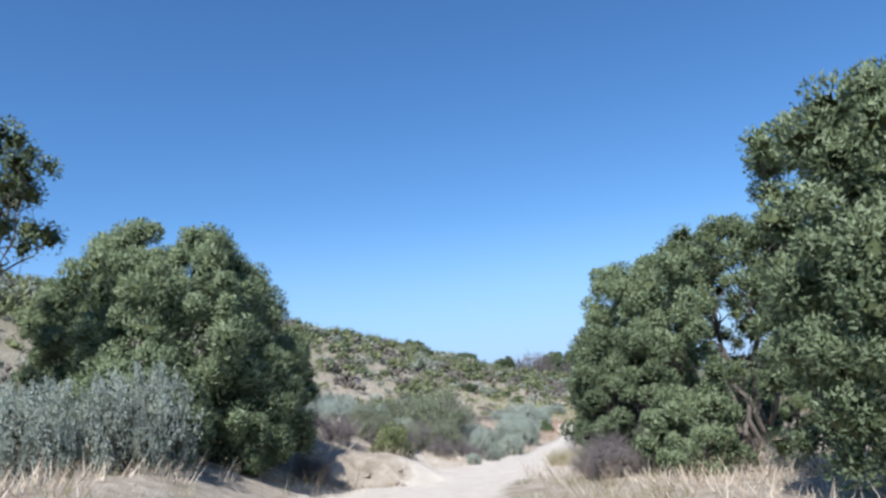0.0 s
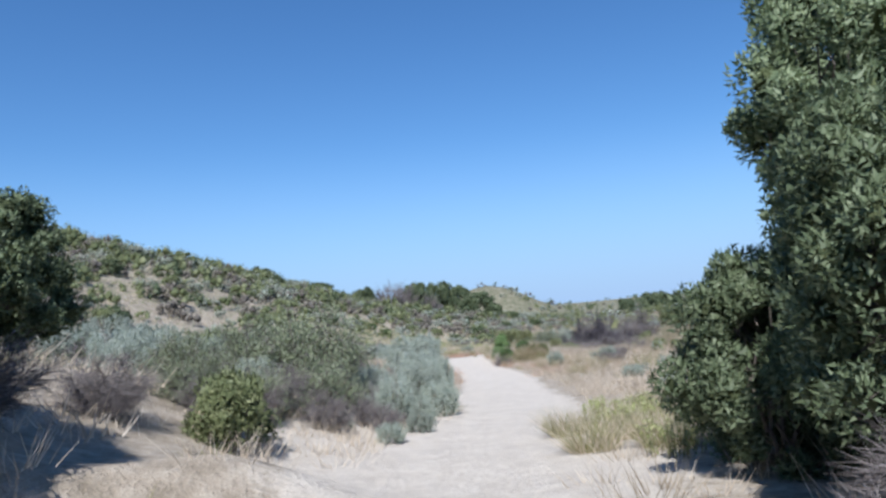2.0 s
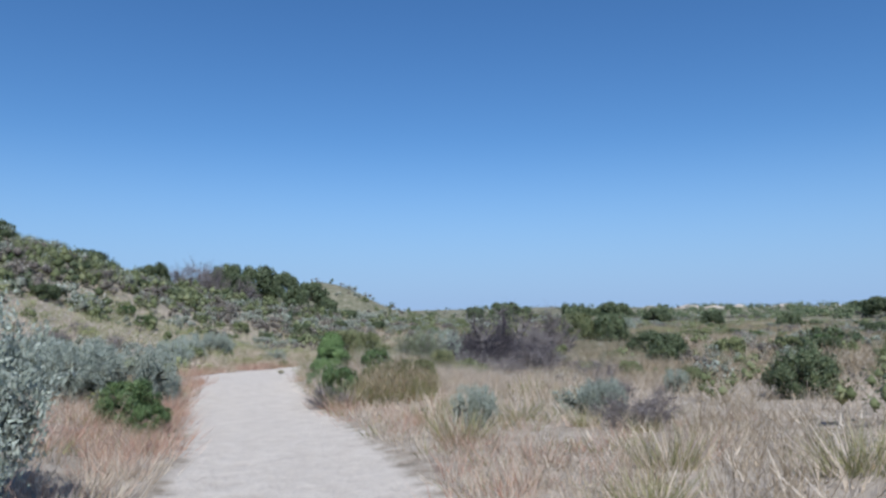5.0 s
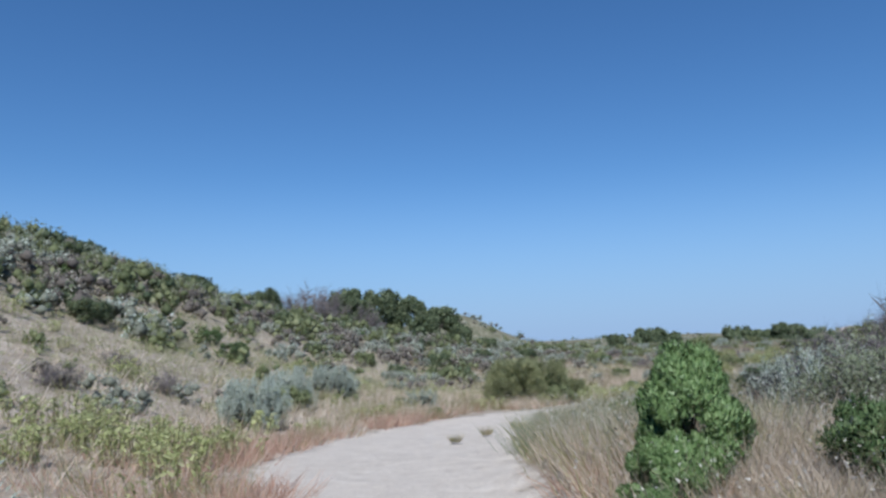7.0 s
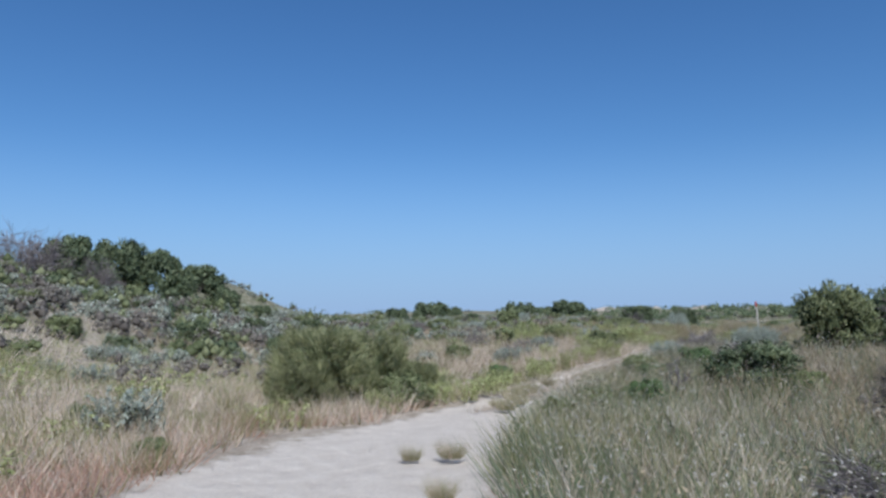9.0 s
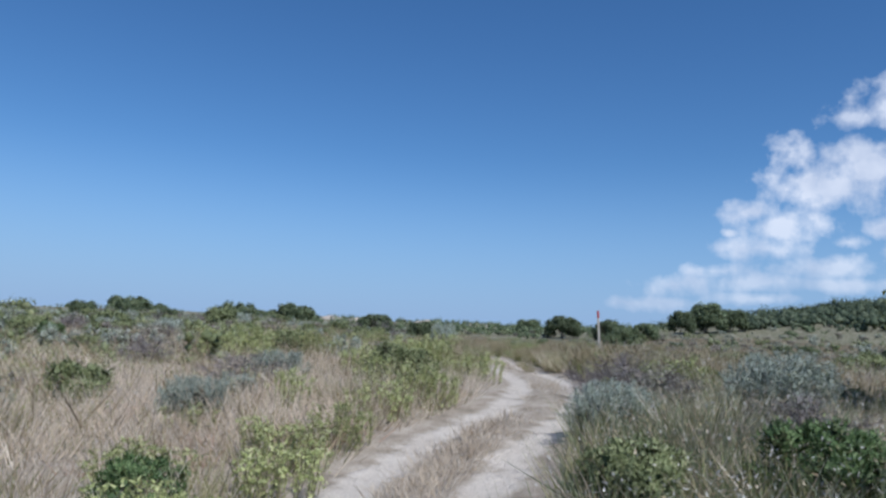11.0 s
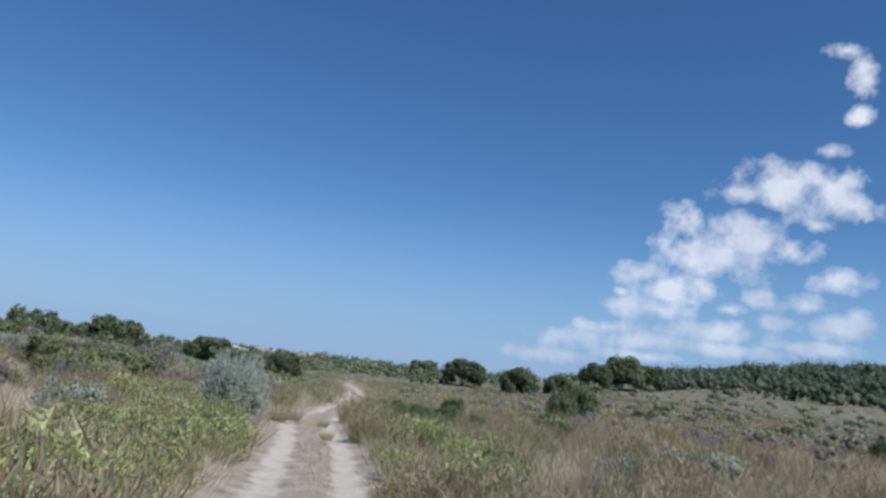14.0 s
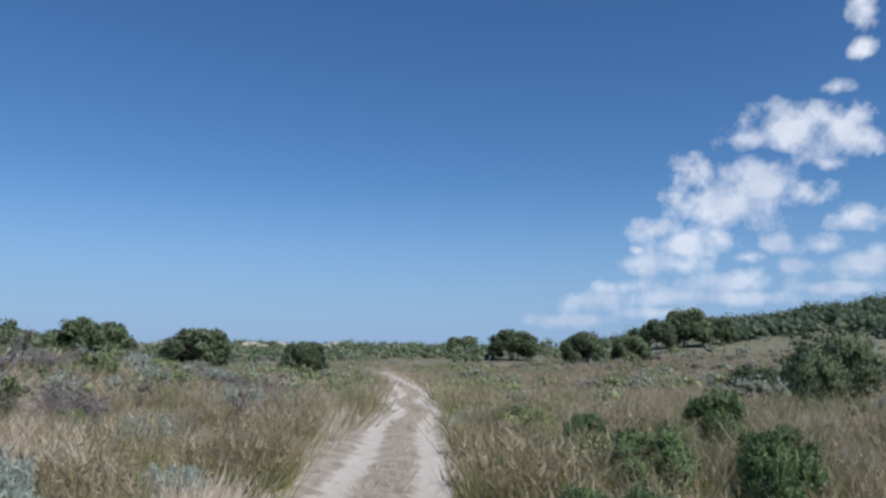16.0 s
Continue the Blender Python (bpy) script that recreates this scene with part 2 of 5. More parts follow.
SPURGE = leaf_material("yellow_green_spurge_leaf", [(0.0, (0.22, 0.25, 0.09)), (0.6, (0.39, 0.42, 0.18)), (1.0, (0.56, 0.57, 0.3))], 0.6)
STRAW = leaf_material("dry_straw", [(0.0, (0.5, 0.41, 0.305)), (0.5, (0.68, 0.57, 0.44)), (1.0, (0.82, 0.73, 0.6))], 0.8, 0.4)
ROSE = leaf_material("reddish_dry_grass", [(0.0, (0.34, 0.2, 0.145)), (0.6, (0.5, 0.33, 0.245)), (1.0, (0.64, 0.48, 0.37))], 0.8, 0.4)
SEDGE = leaf_material("olive_sedge", [(0.0, (0.16, 0.165, 0.065)), (0.6, (0.32, 0.315, 0.14)), (1.0, (0.52, 0.47, 0.27))], 0.7, 0.4)
BROWN = leaf_material("brown_seed_grass", [(0.0, (0.24, 0.18, 0.11)), (0.6, (0.42, 0.335, 0.225)), (1.0, (0.62, 0.52, 0.38))], 0.8, 0.4)
# darkened copies of leaf and twig colours: shade inside foliage put into the colour
LEAF_SHADE = leaf_material("inner_leaf_shade_tone", [(0.0, (0.050, 0.062, 0.026)), (1.0, (0.085, 0.10, 0.045))], 0.9, 0.0)
# silver leaf colour darkened to paint the shade between sprays
SILVER_SHADE = leaf_material("inner_silver_leaf_shade_tone", [(0.0, (0.10, 0.105, 0.08)), (1.0, (0.16, 0.17, 0.13))], 0.9, 0.0)
TWIG_SHADE = leaf_material("inner_twig_shade_tone", [(0.0, (0.075, 0.065, 0.055)), (1.0, (0.12, 0.105, 0.09))], 0.9, 0.0)
SEEDHEAD = leaf_material("pale_seed_head", [(0.0, (0.50, 0.46, 0.40)), (1.0, (0.75, 0.72, 0.66))], 0.8, 0.3)
STEM = bark_material("pale_stem", (0.13, 0.11, 0.06), (0.25, 0.22, 0.12), 20)

# ---- lie of the land ----
# the sandy track: place and height of its middle
TRACK = [
    (-1.15, -46, 0.57), (-0.34, -13.8, 0.11), (0, 0, 0.1), (-0.46, 6.9, 0.1), (-0.34, 11.85, -0.1), (0.35, 16.9, -0.33), (2.3, 22.6, -0.60), (4.6,
    27.15, -0.78), (5.95, 33, -1.03), (7.7, 39.4, -1.30), (8.95, 45.35, -1.47), (9.54, 50.83, -1.54), (11.04, 57.84, -1.58), (13.35, 63.35, -1.82),
    (16.1, 68.0, -2.13), (18.9, 71.4, -2.17), (21.7, 73.9, -2.17), (25.2, 76.1, -2.05), (29.0, 77.9, -1.78), (33.8, 79.2, -1.50), (38.9, 81.9, -1.60), (44.62,
    86.05, -1.71), (53.13, 92.0, -1.82), (58.19, 95.68, -1.88), (63.4, 99.7, -1.95), (68.75, 102.8, -2.05), (74.85, 106.45, -2.15), (79.7, 108.85, -2.2),
    (84.7, 112.5, -2.25), (91.3, 116.1, -2.3), (110.3, 129.3, -2.5), (138, 150, -2.6)]
HILL = [(-69, 11, 17.0), (-52, 35, 16.0), (-18, 90, 11.8), (0, 121, 7.2), (25, 143, 2.6)]


def smooth_line(knots, step):
    """Points a step apart on a smooth curve through the knots."""
    p = np.array(knots, float)
    p = np.vstack([2 * p[0] - p[1], p, 2 * p[-1] - p[-2]])
    out = []
    for k in range(1, len(p) - 2):
        n = max(2, int(np.linalg.norm(p[k + 1, :2] - p[k, :2]) / step))
        for w in np.arange(n) / n:
            out.append(0.5 * (2 * p[k] + (p[k + 1] - p[k - 1]) * w + (2 * p[k - 1] - 5 * p[k] + 4 * p[k + 1] - p[k + 2]) * w**2
                              + (3 * p[k] - p[k - 1] - 3 * p[k + 1] + p[k + 2]) * w**3))
    return np.array(out)


LINE = smooth_line(TRACK, 0.5)
COARSE = LINE[::6]
RIDGE = smooth_line(HILL, 3.0)


def waves(x, y):
    """Gentle unevenness of the ground, from a few metres to hundreds across."""
    return (0.05 * np.sin(x * 1.3 + 0.7 * np.sin(y * 0.9)) * np.sin(y * 1.1 + 1.0) + 0.10 * np.sin(x * 0.41 + y * 0.23 + 1.3) * np.sin(y * 0.37 - x * 0.11)
            + 0.22 * np.sin(x * 0.11 + 2.0) * np.sin(y * 0.13 + 0.4 * np.sin(x * 0.05)))


def track_side(x, y):
    """Distance to the track's middle and, signed, to which side (left is minus)."""
    x, y = np.atleast_1d(x), np.atleast_1d(y)
    best, side = np.full(x.shape, 1e9), np.zeros(x.shape)
    tang = np.gradient(LINE[:, :2], axis=0)
    for (px, py, _), (tx, ty) in zip(LINE, tang):
        d = (x - px) ** 2 + (y - py) ** 2
        near = d < best
        best = np.where(near, d, best)
        side = np.where(near, ((x - px) * ty - (y - py) * tx) / math.hypot(tx, ty), side)
    best = np.sqrt(best)
    return best, np.where(best < 6, side, np.sign(side) * best)


def land(x, y):
    """Height of the ground without the wheel ruts."""
    x, y = np.atleast_1d(np.asarray(x, float)), np.atleast_1d(np.asarray(y, float))
    num, den, near = np.zeros(x.shape), np.zeros(x.shape), np.full(x.shape, 1e9)
    for px, py, pz in COARSE:
        d = (x - px) ** 2 + (y - py) ** 2
        w = 1 / (d + 3) ** 2
        num, den, near = num + w * pz, den + w, np.minimum(near, d)
    z = num / den
    near = np.sqrt(near)
    off = np.clip((near - 2.5) / 6, 0, 1)
    z = z + waves(x, y) * off + 0.12 * off
    lift = np.zeros(x.shape)
    for px, py, h in RIDGE:
        w = np.clip(1 - np.hypot(x - px, y - py) / 38.0, 0, 1)
        lift = np.maximum(lift, h * w * w * (3 - 2 * w))
    z = z + lift
    far = np.clip((near - 60) / 200, 0, 1)
    z = z - 1.0 * np.clip((near - 20) / 60, 0, 1) + far * (3.2 + 1.0 * np.sin(x * 0.013 + 1) * np.sin(y * 0.017) + 0.8 * np.sin(x * 0.041) * np.sin(y * 0.037 + 2))
    wide = np.clip((near - 8) / 45, 0, 1)
    wide = wide * wide * (3 - 2 * wide)
    z = z + wide * 17.5 * np.exp(-0.5 * (((x - 330) / (105 - 17 * wide)) ** 2 + ((y - 70) / (62 - 6 * wide)) ** 2)) + 2.6 * np.exp(-0.5 * (((x - 240) / 60) ** 2 + ((y - 215) / 60) ** 2)) + 2.5 * np.exp(-0.5 * (((x - 190) / 90) ** 2 + ((y - 330) / 70) ** 2))
    z = z + 11 * np.exp(-0.5 * (((x - 61) / 13) ** 2 + ((y - 228) / 18) ** 2))  # stony knoll behind the hill
    z = z + 1.3 * np.clip((near - 4) / 14, 0, 1) * np.exp(-0.5 * (((x - 72) / 20) ** 2 + ((y - 122) / 16) ** 2))  # shrubby rise beyond the last bend
    z = z + 0.5 * np.clip((near - 1.4) / 1.2, 0, 1) * np.exp(-(((x - 14) / 3.0) ** 2) - ((y - 55.0) / 3.6) ** 2)  # raised verge
    # a bank above the track at the first trees, and a shallow dip beyond the middle bend
    edge = np.clip((-1.9 - x) / 2.4, 0, 1)
    z = z + 0.85 * edge * edge * (3 - 2 * edge) * np.exp(-(((y - 13) / 11) ** 4))
    out, along = (x + 2.8) * -0.403 + (y - 17.4) * 0.915, (x + 2.8) * 0.915 + (y - 17.4) * 0.403  # eroded lip beside the sandy bend
    z = z + 0.85 * np.clip(out / 0.6, 0, 1) * np.exp(-(((along - 1.2) / 2.2) ** 4)) * np.exp(-np.clip(out, 0, 20) / 5)
    z = z - 0.9 * np.exp(-0.5 * (((x - 22) / 8) ** 2 + ((y - 88) / 7) ** 2))
    # sandy slope that climbs from the edge of the track towards the hill
    left = np.clip((np.interp(y, LINE[:200, 1], LINE[:200, 0]) - x - 1.7) / 5.0, 0, 1)
    stretch = np.clip((y - 19) / 5, 0, 1) * np.clip((58 - y) / 14, 0, 1)
    z = z + 1.05 * left * left * (3 - 2 * left) * stretch * stretch * (3 - 2 * stretch)
    return z


def ruts(side, along):
    """Depth of the two wheel ruts, and how bare the sand is, across the track."""
    late = np.clip((along - 20) / 14, 0, 1)
    half, wide = 0.72 - 0.14 * late, 0.34 - 0.10 * late
    return np.exp(-(((side + half) / wide) ** 2)) + np.exp(-(((side - half) / wide) ** 2))


def stepped(near, reach, fine, grow=1.16):
    """Coordinates that are a fine step apart in a stretch and spread out to the horizon."""
    mid = list(np.arange(near[0], near[1] + fine, fine))
    low, high, step = [mid[0]], [mid[-1]], fine
    while high[-1] < reach:
        step = min(step * grow, 120)
        high.append(high[-1] + step)
        low.append(low[-1] - step)
    return np.array(low[:0:-1] + mid + high[1:])


def mesh_from(name, verts, faces, material, smooth=False, normals=None):
    """A mesh from an array of places and an array of faces that all have as many corners."""
    me = bpy.data.meshes.new(name)
    n, k = faces.shape
    me.vertices.add(len(verts))
    me.vertices.foreach_set("co", np.ascontiguousarray(verts, dtype=np.float32).ravel())
    me.loops.add(n * k)
    me.loops.foreach_set("vertex_index", np.ascontiguousarray(faces, dtype=np.int32).ravel())
    me.polygons.add(n)
    me.polygons.foreach_set("loop_start", np.arange(0, n * k, k, dtype=np.int32))
    me.polygons.foreach_set("use_smooth", np.broadcast_to(smooth, n).copy())
    me.materials.append(material)
    me.update(calc_edges=True)
    if normals is not None:
        me.attributes.new("custom_normal", "FLOAT_VECTOR", "POINT").data.foreach_set("vector", np.ascontiguousarray(normals, dtype=np.float32).ravel())
    return me


def middle_bend(x, y):
    return np.exp(-(((y - 66) / 9) ** 4)) * (x < 24.5)


def build_ground():
    xs, ys = stepped((-12, 116), 2600, 0.42), stepped((0, 136), 2600, 0.42)
    gx, gy = np.meshgrid(xs, ys)
    x, y = gx.ravel(), gy.ravel()
    z = land(x, y)
    near = (x > -30) & (x < 130) & (y > -45) & (y < 150)
    dist, side = np.full(x.shape, 99.0), np.full(x.shape, 99.0)
    dist[near], side[near] = track_side(x[near], y[near])
    rut = ruts(side, x)
    swing = middle_bend(x, y)  # the sand spreads to the inside of the middle bend
    wide = np.exp(-(((np.where(dist < 8, side, dist) + 0.75 * swing) / (1.45 + 0.65 * swing)) ** 4))
    late = np.clip((x - 13) / 9, 0, 1)  # two clear ruts with a grassy middle further on
    bare = np.clip(wide * np.maximum(1 - late, swing) * 1.1 + rut * 1.05 * late, 0, 1)
    entry = np.exp(-((((x - 2.0) / 3.2) ** 2 + ((y - 23) / 6) ** 2) ** 2))  # wide sandy bend
    bare = np.maximum(bare, entry)
    bare = np.maximum(bare, np.exp(-((((x + 1.2) / 1.7) ** 2 + ((y - 15.6) / 2.2) ** 2) ** 2)))  # sand below the eroded lip
    z = z - 0.07 * rut * (0.3 + 0.7 * late) - 0.05 * wide
    nx, ny = len(xs), len(ys)
    i = np.arange(nx * ny).reshape(ny, nx)
    faces = np.stack([i[:-1, :-1], i[:-1, 1:], i[1:, 1:], i[1:, :-1]], -1).reshape(-1, 4)
    me = mesh_from("ground", np.stack([x, y, z], 1), faces, SAND, True)
    cover = np.clip((dist - 14) / 30, 0, 1).astype(np.float32)  # low scrub and litter away from the track
    me.attributes.new("scrub_cover", "FLOAT", "POINT").data.foreach_set("value", cover)
    me.attributes.new("bare_sand", "FLOAT", "POINT").data.foreach_set("value", bare.astype(np.float32))
    return tagged(new("ground", me), "pale sandy ground with dry litter and a two-rut track", "ground", kind="structure")


ground = build_ground()


def height(x, y):
    return float(land(x, y)[0])

# ---- plants ----


def unit(v):
    return v / np.maximum(np.linalg.norm(v, axis=-1, keepdims=True), 1e-9)


def leaf_quads(rng, places, ways, length, width, fold=0.25):
    """Folded leaf blades at places, pointing along ways: an array of corners and one of faces."""
    n = len(places)
    size = rng.uniform(0.65, 1.3, (n, 1))
    d = unit(ways)
    s = unit(np.cross(d, rng.normal(size=(n, 3))))
    up = np.cross(s, d)
    base, tip = places - d * length / 2 * size, places + d * length / 2 * size
    mid = places + up * width * fold * size
    v = np.stack([base, mid + s * width / 2 * size, tip, mid - s * width / 2 * size], 1).reshape(-1, 3)
    return v, np.arange(4 * n).reshape(n, 4)


def blade_quads(rng, feet, ways, height_, width, bend=0.35):
    """Grass blades that stand at feet, lean along ways and taper to a tip."""
    n = len(feet)
    h = height_ * rng.uniform(0.55, 1.25, (n, 1))
    d = unit(ways)
    s = unit(np.cross(d, rng.normal(size=(n, 3)) * (1, 1, 0.1) + (0, 0, 1e-3))) * width * rng.uniform(0.6, 1.3, (n, 1))
    out = unit(d * (1, 1, 0) + rng.normal(size=(n, 3)) * (0.15, 0.15, 0)) * h * bend
    tip = feet + d * h + out
    v = np.stack([feet - s / 2, feet + s / 2, tip], 1).reshape(-1, 3)
    return v, np.arange(3 * n).reshape(n, 3)


def inner_shade_leaves(rng, middles, sizes, each=6, corners=4):
    """Broad leaves that close lumps of foliage, coloured dark to paint the shade inside."""
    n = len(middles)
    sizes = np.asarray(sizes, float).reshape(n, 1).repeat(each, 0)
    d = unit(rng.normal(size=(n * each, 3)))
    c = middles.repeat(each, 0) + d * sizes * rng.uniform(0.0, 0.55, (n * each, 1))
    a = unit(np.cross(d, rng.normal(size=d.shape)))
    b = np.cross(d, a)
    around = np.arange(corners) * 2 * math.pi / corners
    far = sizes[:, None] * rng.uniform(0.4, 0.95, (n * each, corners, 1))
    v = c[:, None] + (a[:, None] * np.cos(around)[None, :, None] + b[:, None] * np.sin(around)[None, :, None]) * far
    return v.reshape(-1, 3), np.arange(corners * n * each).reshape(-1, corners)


def leaf_tris(rng, places, ways, length, width):
    """Small pointed leaves, each one triangle."""
    n = len(places)
    size = rng.uniform(0.65, 1.3, (n, 1))
    d = unit(ways)
    s = unit(np.cross(d, rng.normal(size=(n, 3)))) * width / 2 * size
    tail = places - d * length / 2 * size
    v = np.stack([tail - s, tail + s, places + d * length / 2 * size], 1).reshape(-1, 3)
    return v, np.arange(3 * n).reshape(n, 3)


def rounded(pair, out, share=0.45):
    """Foliage whose faces look outwards, with normals drawn towards the way out of its lump: corners, faces, normals."""
    v, f = pair
    k = f.shape[1]
    c = v[f]
    n = unit(np.cross(c[:, 1] - c[:, 0], c[:, 2] - c[:, 0]))
    back = (n * out).sum(1) < 0
    f = np.where(back[:, None], f[:, ::-1], f)
    n = np.where(back[:, None], -n, n)
    both = unit(n * (1 - share) + unit(out) * share)
    normals = np.zeros_like(v)
    normals[f.ravel()] = both.repeat(k, 0)
    return v, f, normals


def tube(points, radii, sides=5):
    """A tapered limb along points."""
    p = np.array(points, float)
    t = unit(np.gradient(p, axis=0))
    a = unit(np.cross(t, (0.31, 0.17, 0.93)))
    b = np.cross(t, a)
    ang = np.arange(sides) * 2 * math.pi / sides
    ring = a[:, None] * np.cos(ang)[None, :, None] + b[:, None] * np.sin(ang)[None, :, None]
    v = (p[:, None] + ring * np.array(radii, float)[:, None, None]).reshape(-1, 3)
    f = [[k * sides + j, k * sides + (j + 1) % sides, (k + 1) * sides + (j + 1) % sides, (k + 1) * sides + j] for k in range(len(p) - 1) for j in range(sides)]
    return v, np.array(f)


def joined(pieces):
    """Several (corners, faces) pairs as one pair."""
    verts, faces, n = [], [], 0
    for v, f, *_ in pieces:
        verts.append(v)
        faces.append(f + n)
        n += len(v)
    return np.concatenate(verts), np.concatenate(faces)


def limb(rng, start, end, r0, r1, wobble=0.08, n=6, sides=5):
    w = np.linspace(0, 1, n)[:, None]
    span = np.linalg.norm(np.subtract(end, start))
    p = np.asarray(start) * (1 - w) + np.asarray(end) * w
    p[1:-1] += rng.normal(size=(n - 2, 3)) * wobble * span
    return tube(p, np.linspace(r0, r1, n), sides)


def dome_lumps(rng, count, low=0.12, full=0.45, cone=1.0):
    """Middles of foliage lumps in a broad crown one wide each way and one high, widest at a height of full."""
    z = low + (0.93 - low) * rng.random(count) ** 0.8
    wide = np.sqrt(np.clip(1 - ((z - full) / np.where(z > full, 1.02 - full, full + 0.45)) ** 2, 0.02, 1)) ** np.where(z > full, cone, 1)
    a = rng.uniform(0, 2 * math.pi, count)
    r = wide * np.sqrt(rng.uniform(0.30, 0.92, count)) * (1 + 0.13 * np.sin(a * 3 + rng.uniform(0, 6)))
    return np.stack([np.cos(a) * r, np.sin(a) * r, z], 1)


def lump_leaves(rng, lumps, sizes, each, out=0.8, up=0.4):
    """Leaf places and directions on the skins of lumps."""
    c = np.repeat(lumps, each, 0)
    s = np.repeat(sizes, each)[:, None]
    d = unit(rng.normal(size=c.shape) + (0, 0, 0.35))
    places = c + d * s * rng.uniform(0.6, 1.12, (len(c), 1))
    return places, d * out + (0, 0, up) + rng.normal(size=c.shape) * 0.55


def bushy(rng, r, h, lumps, each, size, leaf, width, k=1.0, low=0.12, up=0.4, full=0.45, core=0.8, cone=1.0):
    """Leaves and inner lumps of a rounded bush, r wide from its middle and h high. k: share of the full number of leaves."""
    p = dome_lumps(rng, lumps, low, full, cone) * (r - size * 0.6, r - size * 0.6, h - size * 0.4)
    p[:, 2] = np.maximum(p[:, 2], size * 0.35)
    s = size * rng.uniform(0.65, 1.3, len(p))
    many = max(4, int(each * k))
    places, ways = lump_leaves(rng, p, s, many, up=up)
    places[:, 2] = np.maximum(places[:, 2], 0.02)
    big = k**-0.42
    away = unit(p - (0, 0, h * 0.35)) * 0.5
    out = unit(places - np.repeat(p, many, 0)) + np.repeat(away, many, 0) + (0, 0, 0.15)
    # outer leaves, and a fill whose dark colour paints shade into the gaps
    if k < 0.4 or leaf < 0.08:
        skin, deep = leaf_tris(rng, places, ways, leaf * big * 1.15, width * big * 1.3), inner_shade_leaves(rng, p, s * core, 5, 3)
        return rounded(skin, out), rounded(deep, np.repeat(away, 5, 0) + (0, 0, 0.1)), p
    skin, deep = leaf_quads(rng, places, ways, leaf * big, width * big), inner_shade_leaves(rng, p, s * core)
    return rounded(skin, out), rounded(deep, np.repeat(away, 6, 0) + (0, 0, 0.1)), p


def stems_to(rng, tips, count, r0, r1=0.006, spread=0.12):
    pieces = []
    for t in tips[rng.permutation(len(tips))[:count]]:
        foot = np.array([*rng.normal(size=2) * spread, -0.05])
        pieces.append(limb(rng, foot, t, r0 * rng.uniform(0.6, 1.1), r1, 0.06, 4, 3))
    return joined(pieces)


def build_rounded(rng, k, r, h, leaf_mat, leaf, width, lumps, each, size, up=0.4, full=0.45, cone=1.0):
    foliage, inner, tips = bushy(rng, r, h, lumps, each, size, leaf, width, k, up=up, full=full, cone=cone)
    return {"stemwork": [(stems_to(rng, tips, 10, 0.03), BARK)], "foliage": [(foliage, leaf_mat), (inner, LEAF_SHADE)]}


def build_saltbush(rng, k):
    """Silver bush of upright finger-like sprays."""
    r, h = 0.9, 1.05
    tips = dome_lumps(rng, int(150 * max(k, 0.4)), 0.15) * (r, r, h)
    n, big = (30, 0.95) if k < 0.5 else (120, 0.47)
    lean = unit(tips * (0.45, 0.45, 0) + (0, 0, 0.75) + rng.normal(size=tips.shape) * 0.2)
    d = np.repeat(lean, n, 0)
    along = rng.uniform(-1, 0.35, (len(d), 1))
    places = np.repeat(tips, n, 0) + d * along * 0.3 + rng.normal(size=d.shape) * 0.024 * (1.3 - along)
    places[:, 2] = np.maximum(places[:, 2], 0.02)
    # fill in darkened silver, painting the shade low between the sprays
    inner = inner_shade_leaves(rng, tips[::2] * (0.75, 0.75, 0.66), np.full(len(tips[::2]), 0.16), 4, 3)
    return {"stemwork": [(stems_to(rng, tips, 12, 0.022), BARK)],
            "foliage": [(leaf_tris(rng, places, d + rng.normal(size=d.shape) * 0.5, 0.085 * big, 0.036 * big), SILVER), (inner, SILVER_SHADE)]}


def build_twiggy(rng, k, wood=None):
    """Leafless grey bush of fine branching twigs."""
    pieces, fine = [], []
    for _ in range(22):
        a = rng.uniform(0, 6.28)
        foot = np.array([math.cos(a) * 0.1, math.sin(a) * 0.1, -0.05])
        out = rng.uniform(0.2, 0.95)
        tip = np.array([math.cos(a) * out, math.sin(a) * out, rng.uniform(0.5, 1.0) * 1.1 * math.sqrt(max(0.15, 1.1 - out * out))])
        pieces.append(limb(rng, foot, tip, 0.012, 0.003, 0.07, 5, 3))
        w = rng.uniform(0.25, 1, (int(95 * k) + 8, 1))
        fine.append(np.c_[foot * (1 - w) + tip * w, unit(tip * (1, 1, 0.5) + rng.normal(size=(len(w), 3)) * 0.65)])
    fine, big = np.concatenate(fine), k**-0.4
    twigs = blade_quads(rng, fine[:, :3], fine[:, 3:], 0.32, 0.010 * big, 0.3)
    more = blade_quads(rng, fine[:, :3] + fine[:, 3:] * 0.15, fine[:, 3:] + rng.normal(size=(len(fine), 3)) * 0.5, 0.26, 0.009 * big, 0.3)
    wood = wood or GREYTWIG
    return {"branch_frame": [(joined(pieces), wood)], "twig_mass": [(joined([twigs, more]), wood)]}


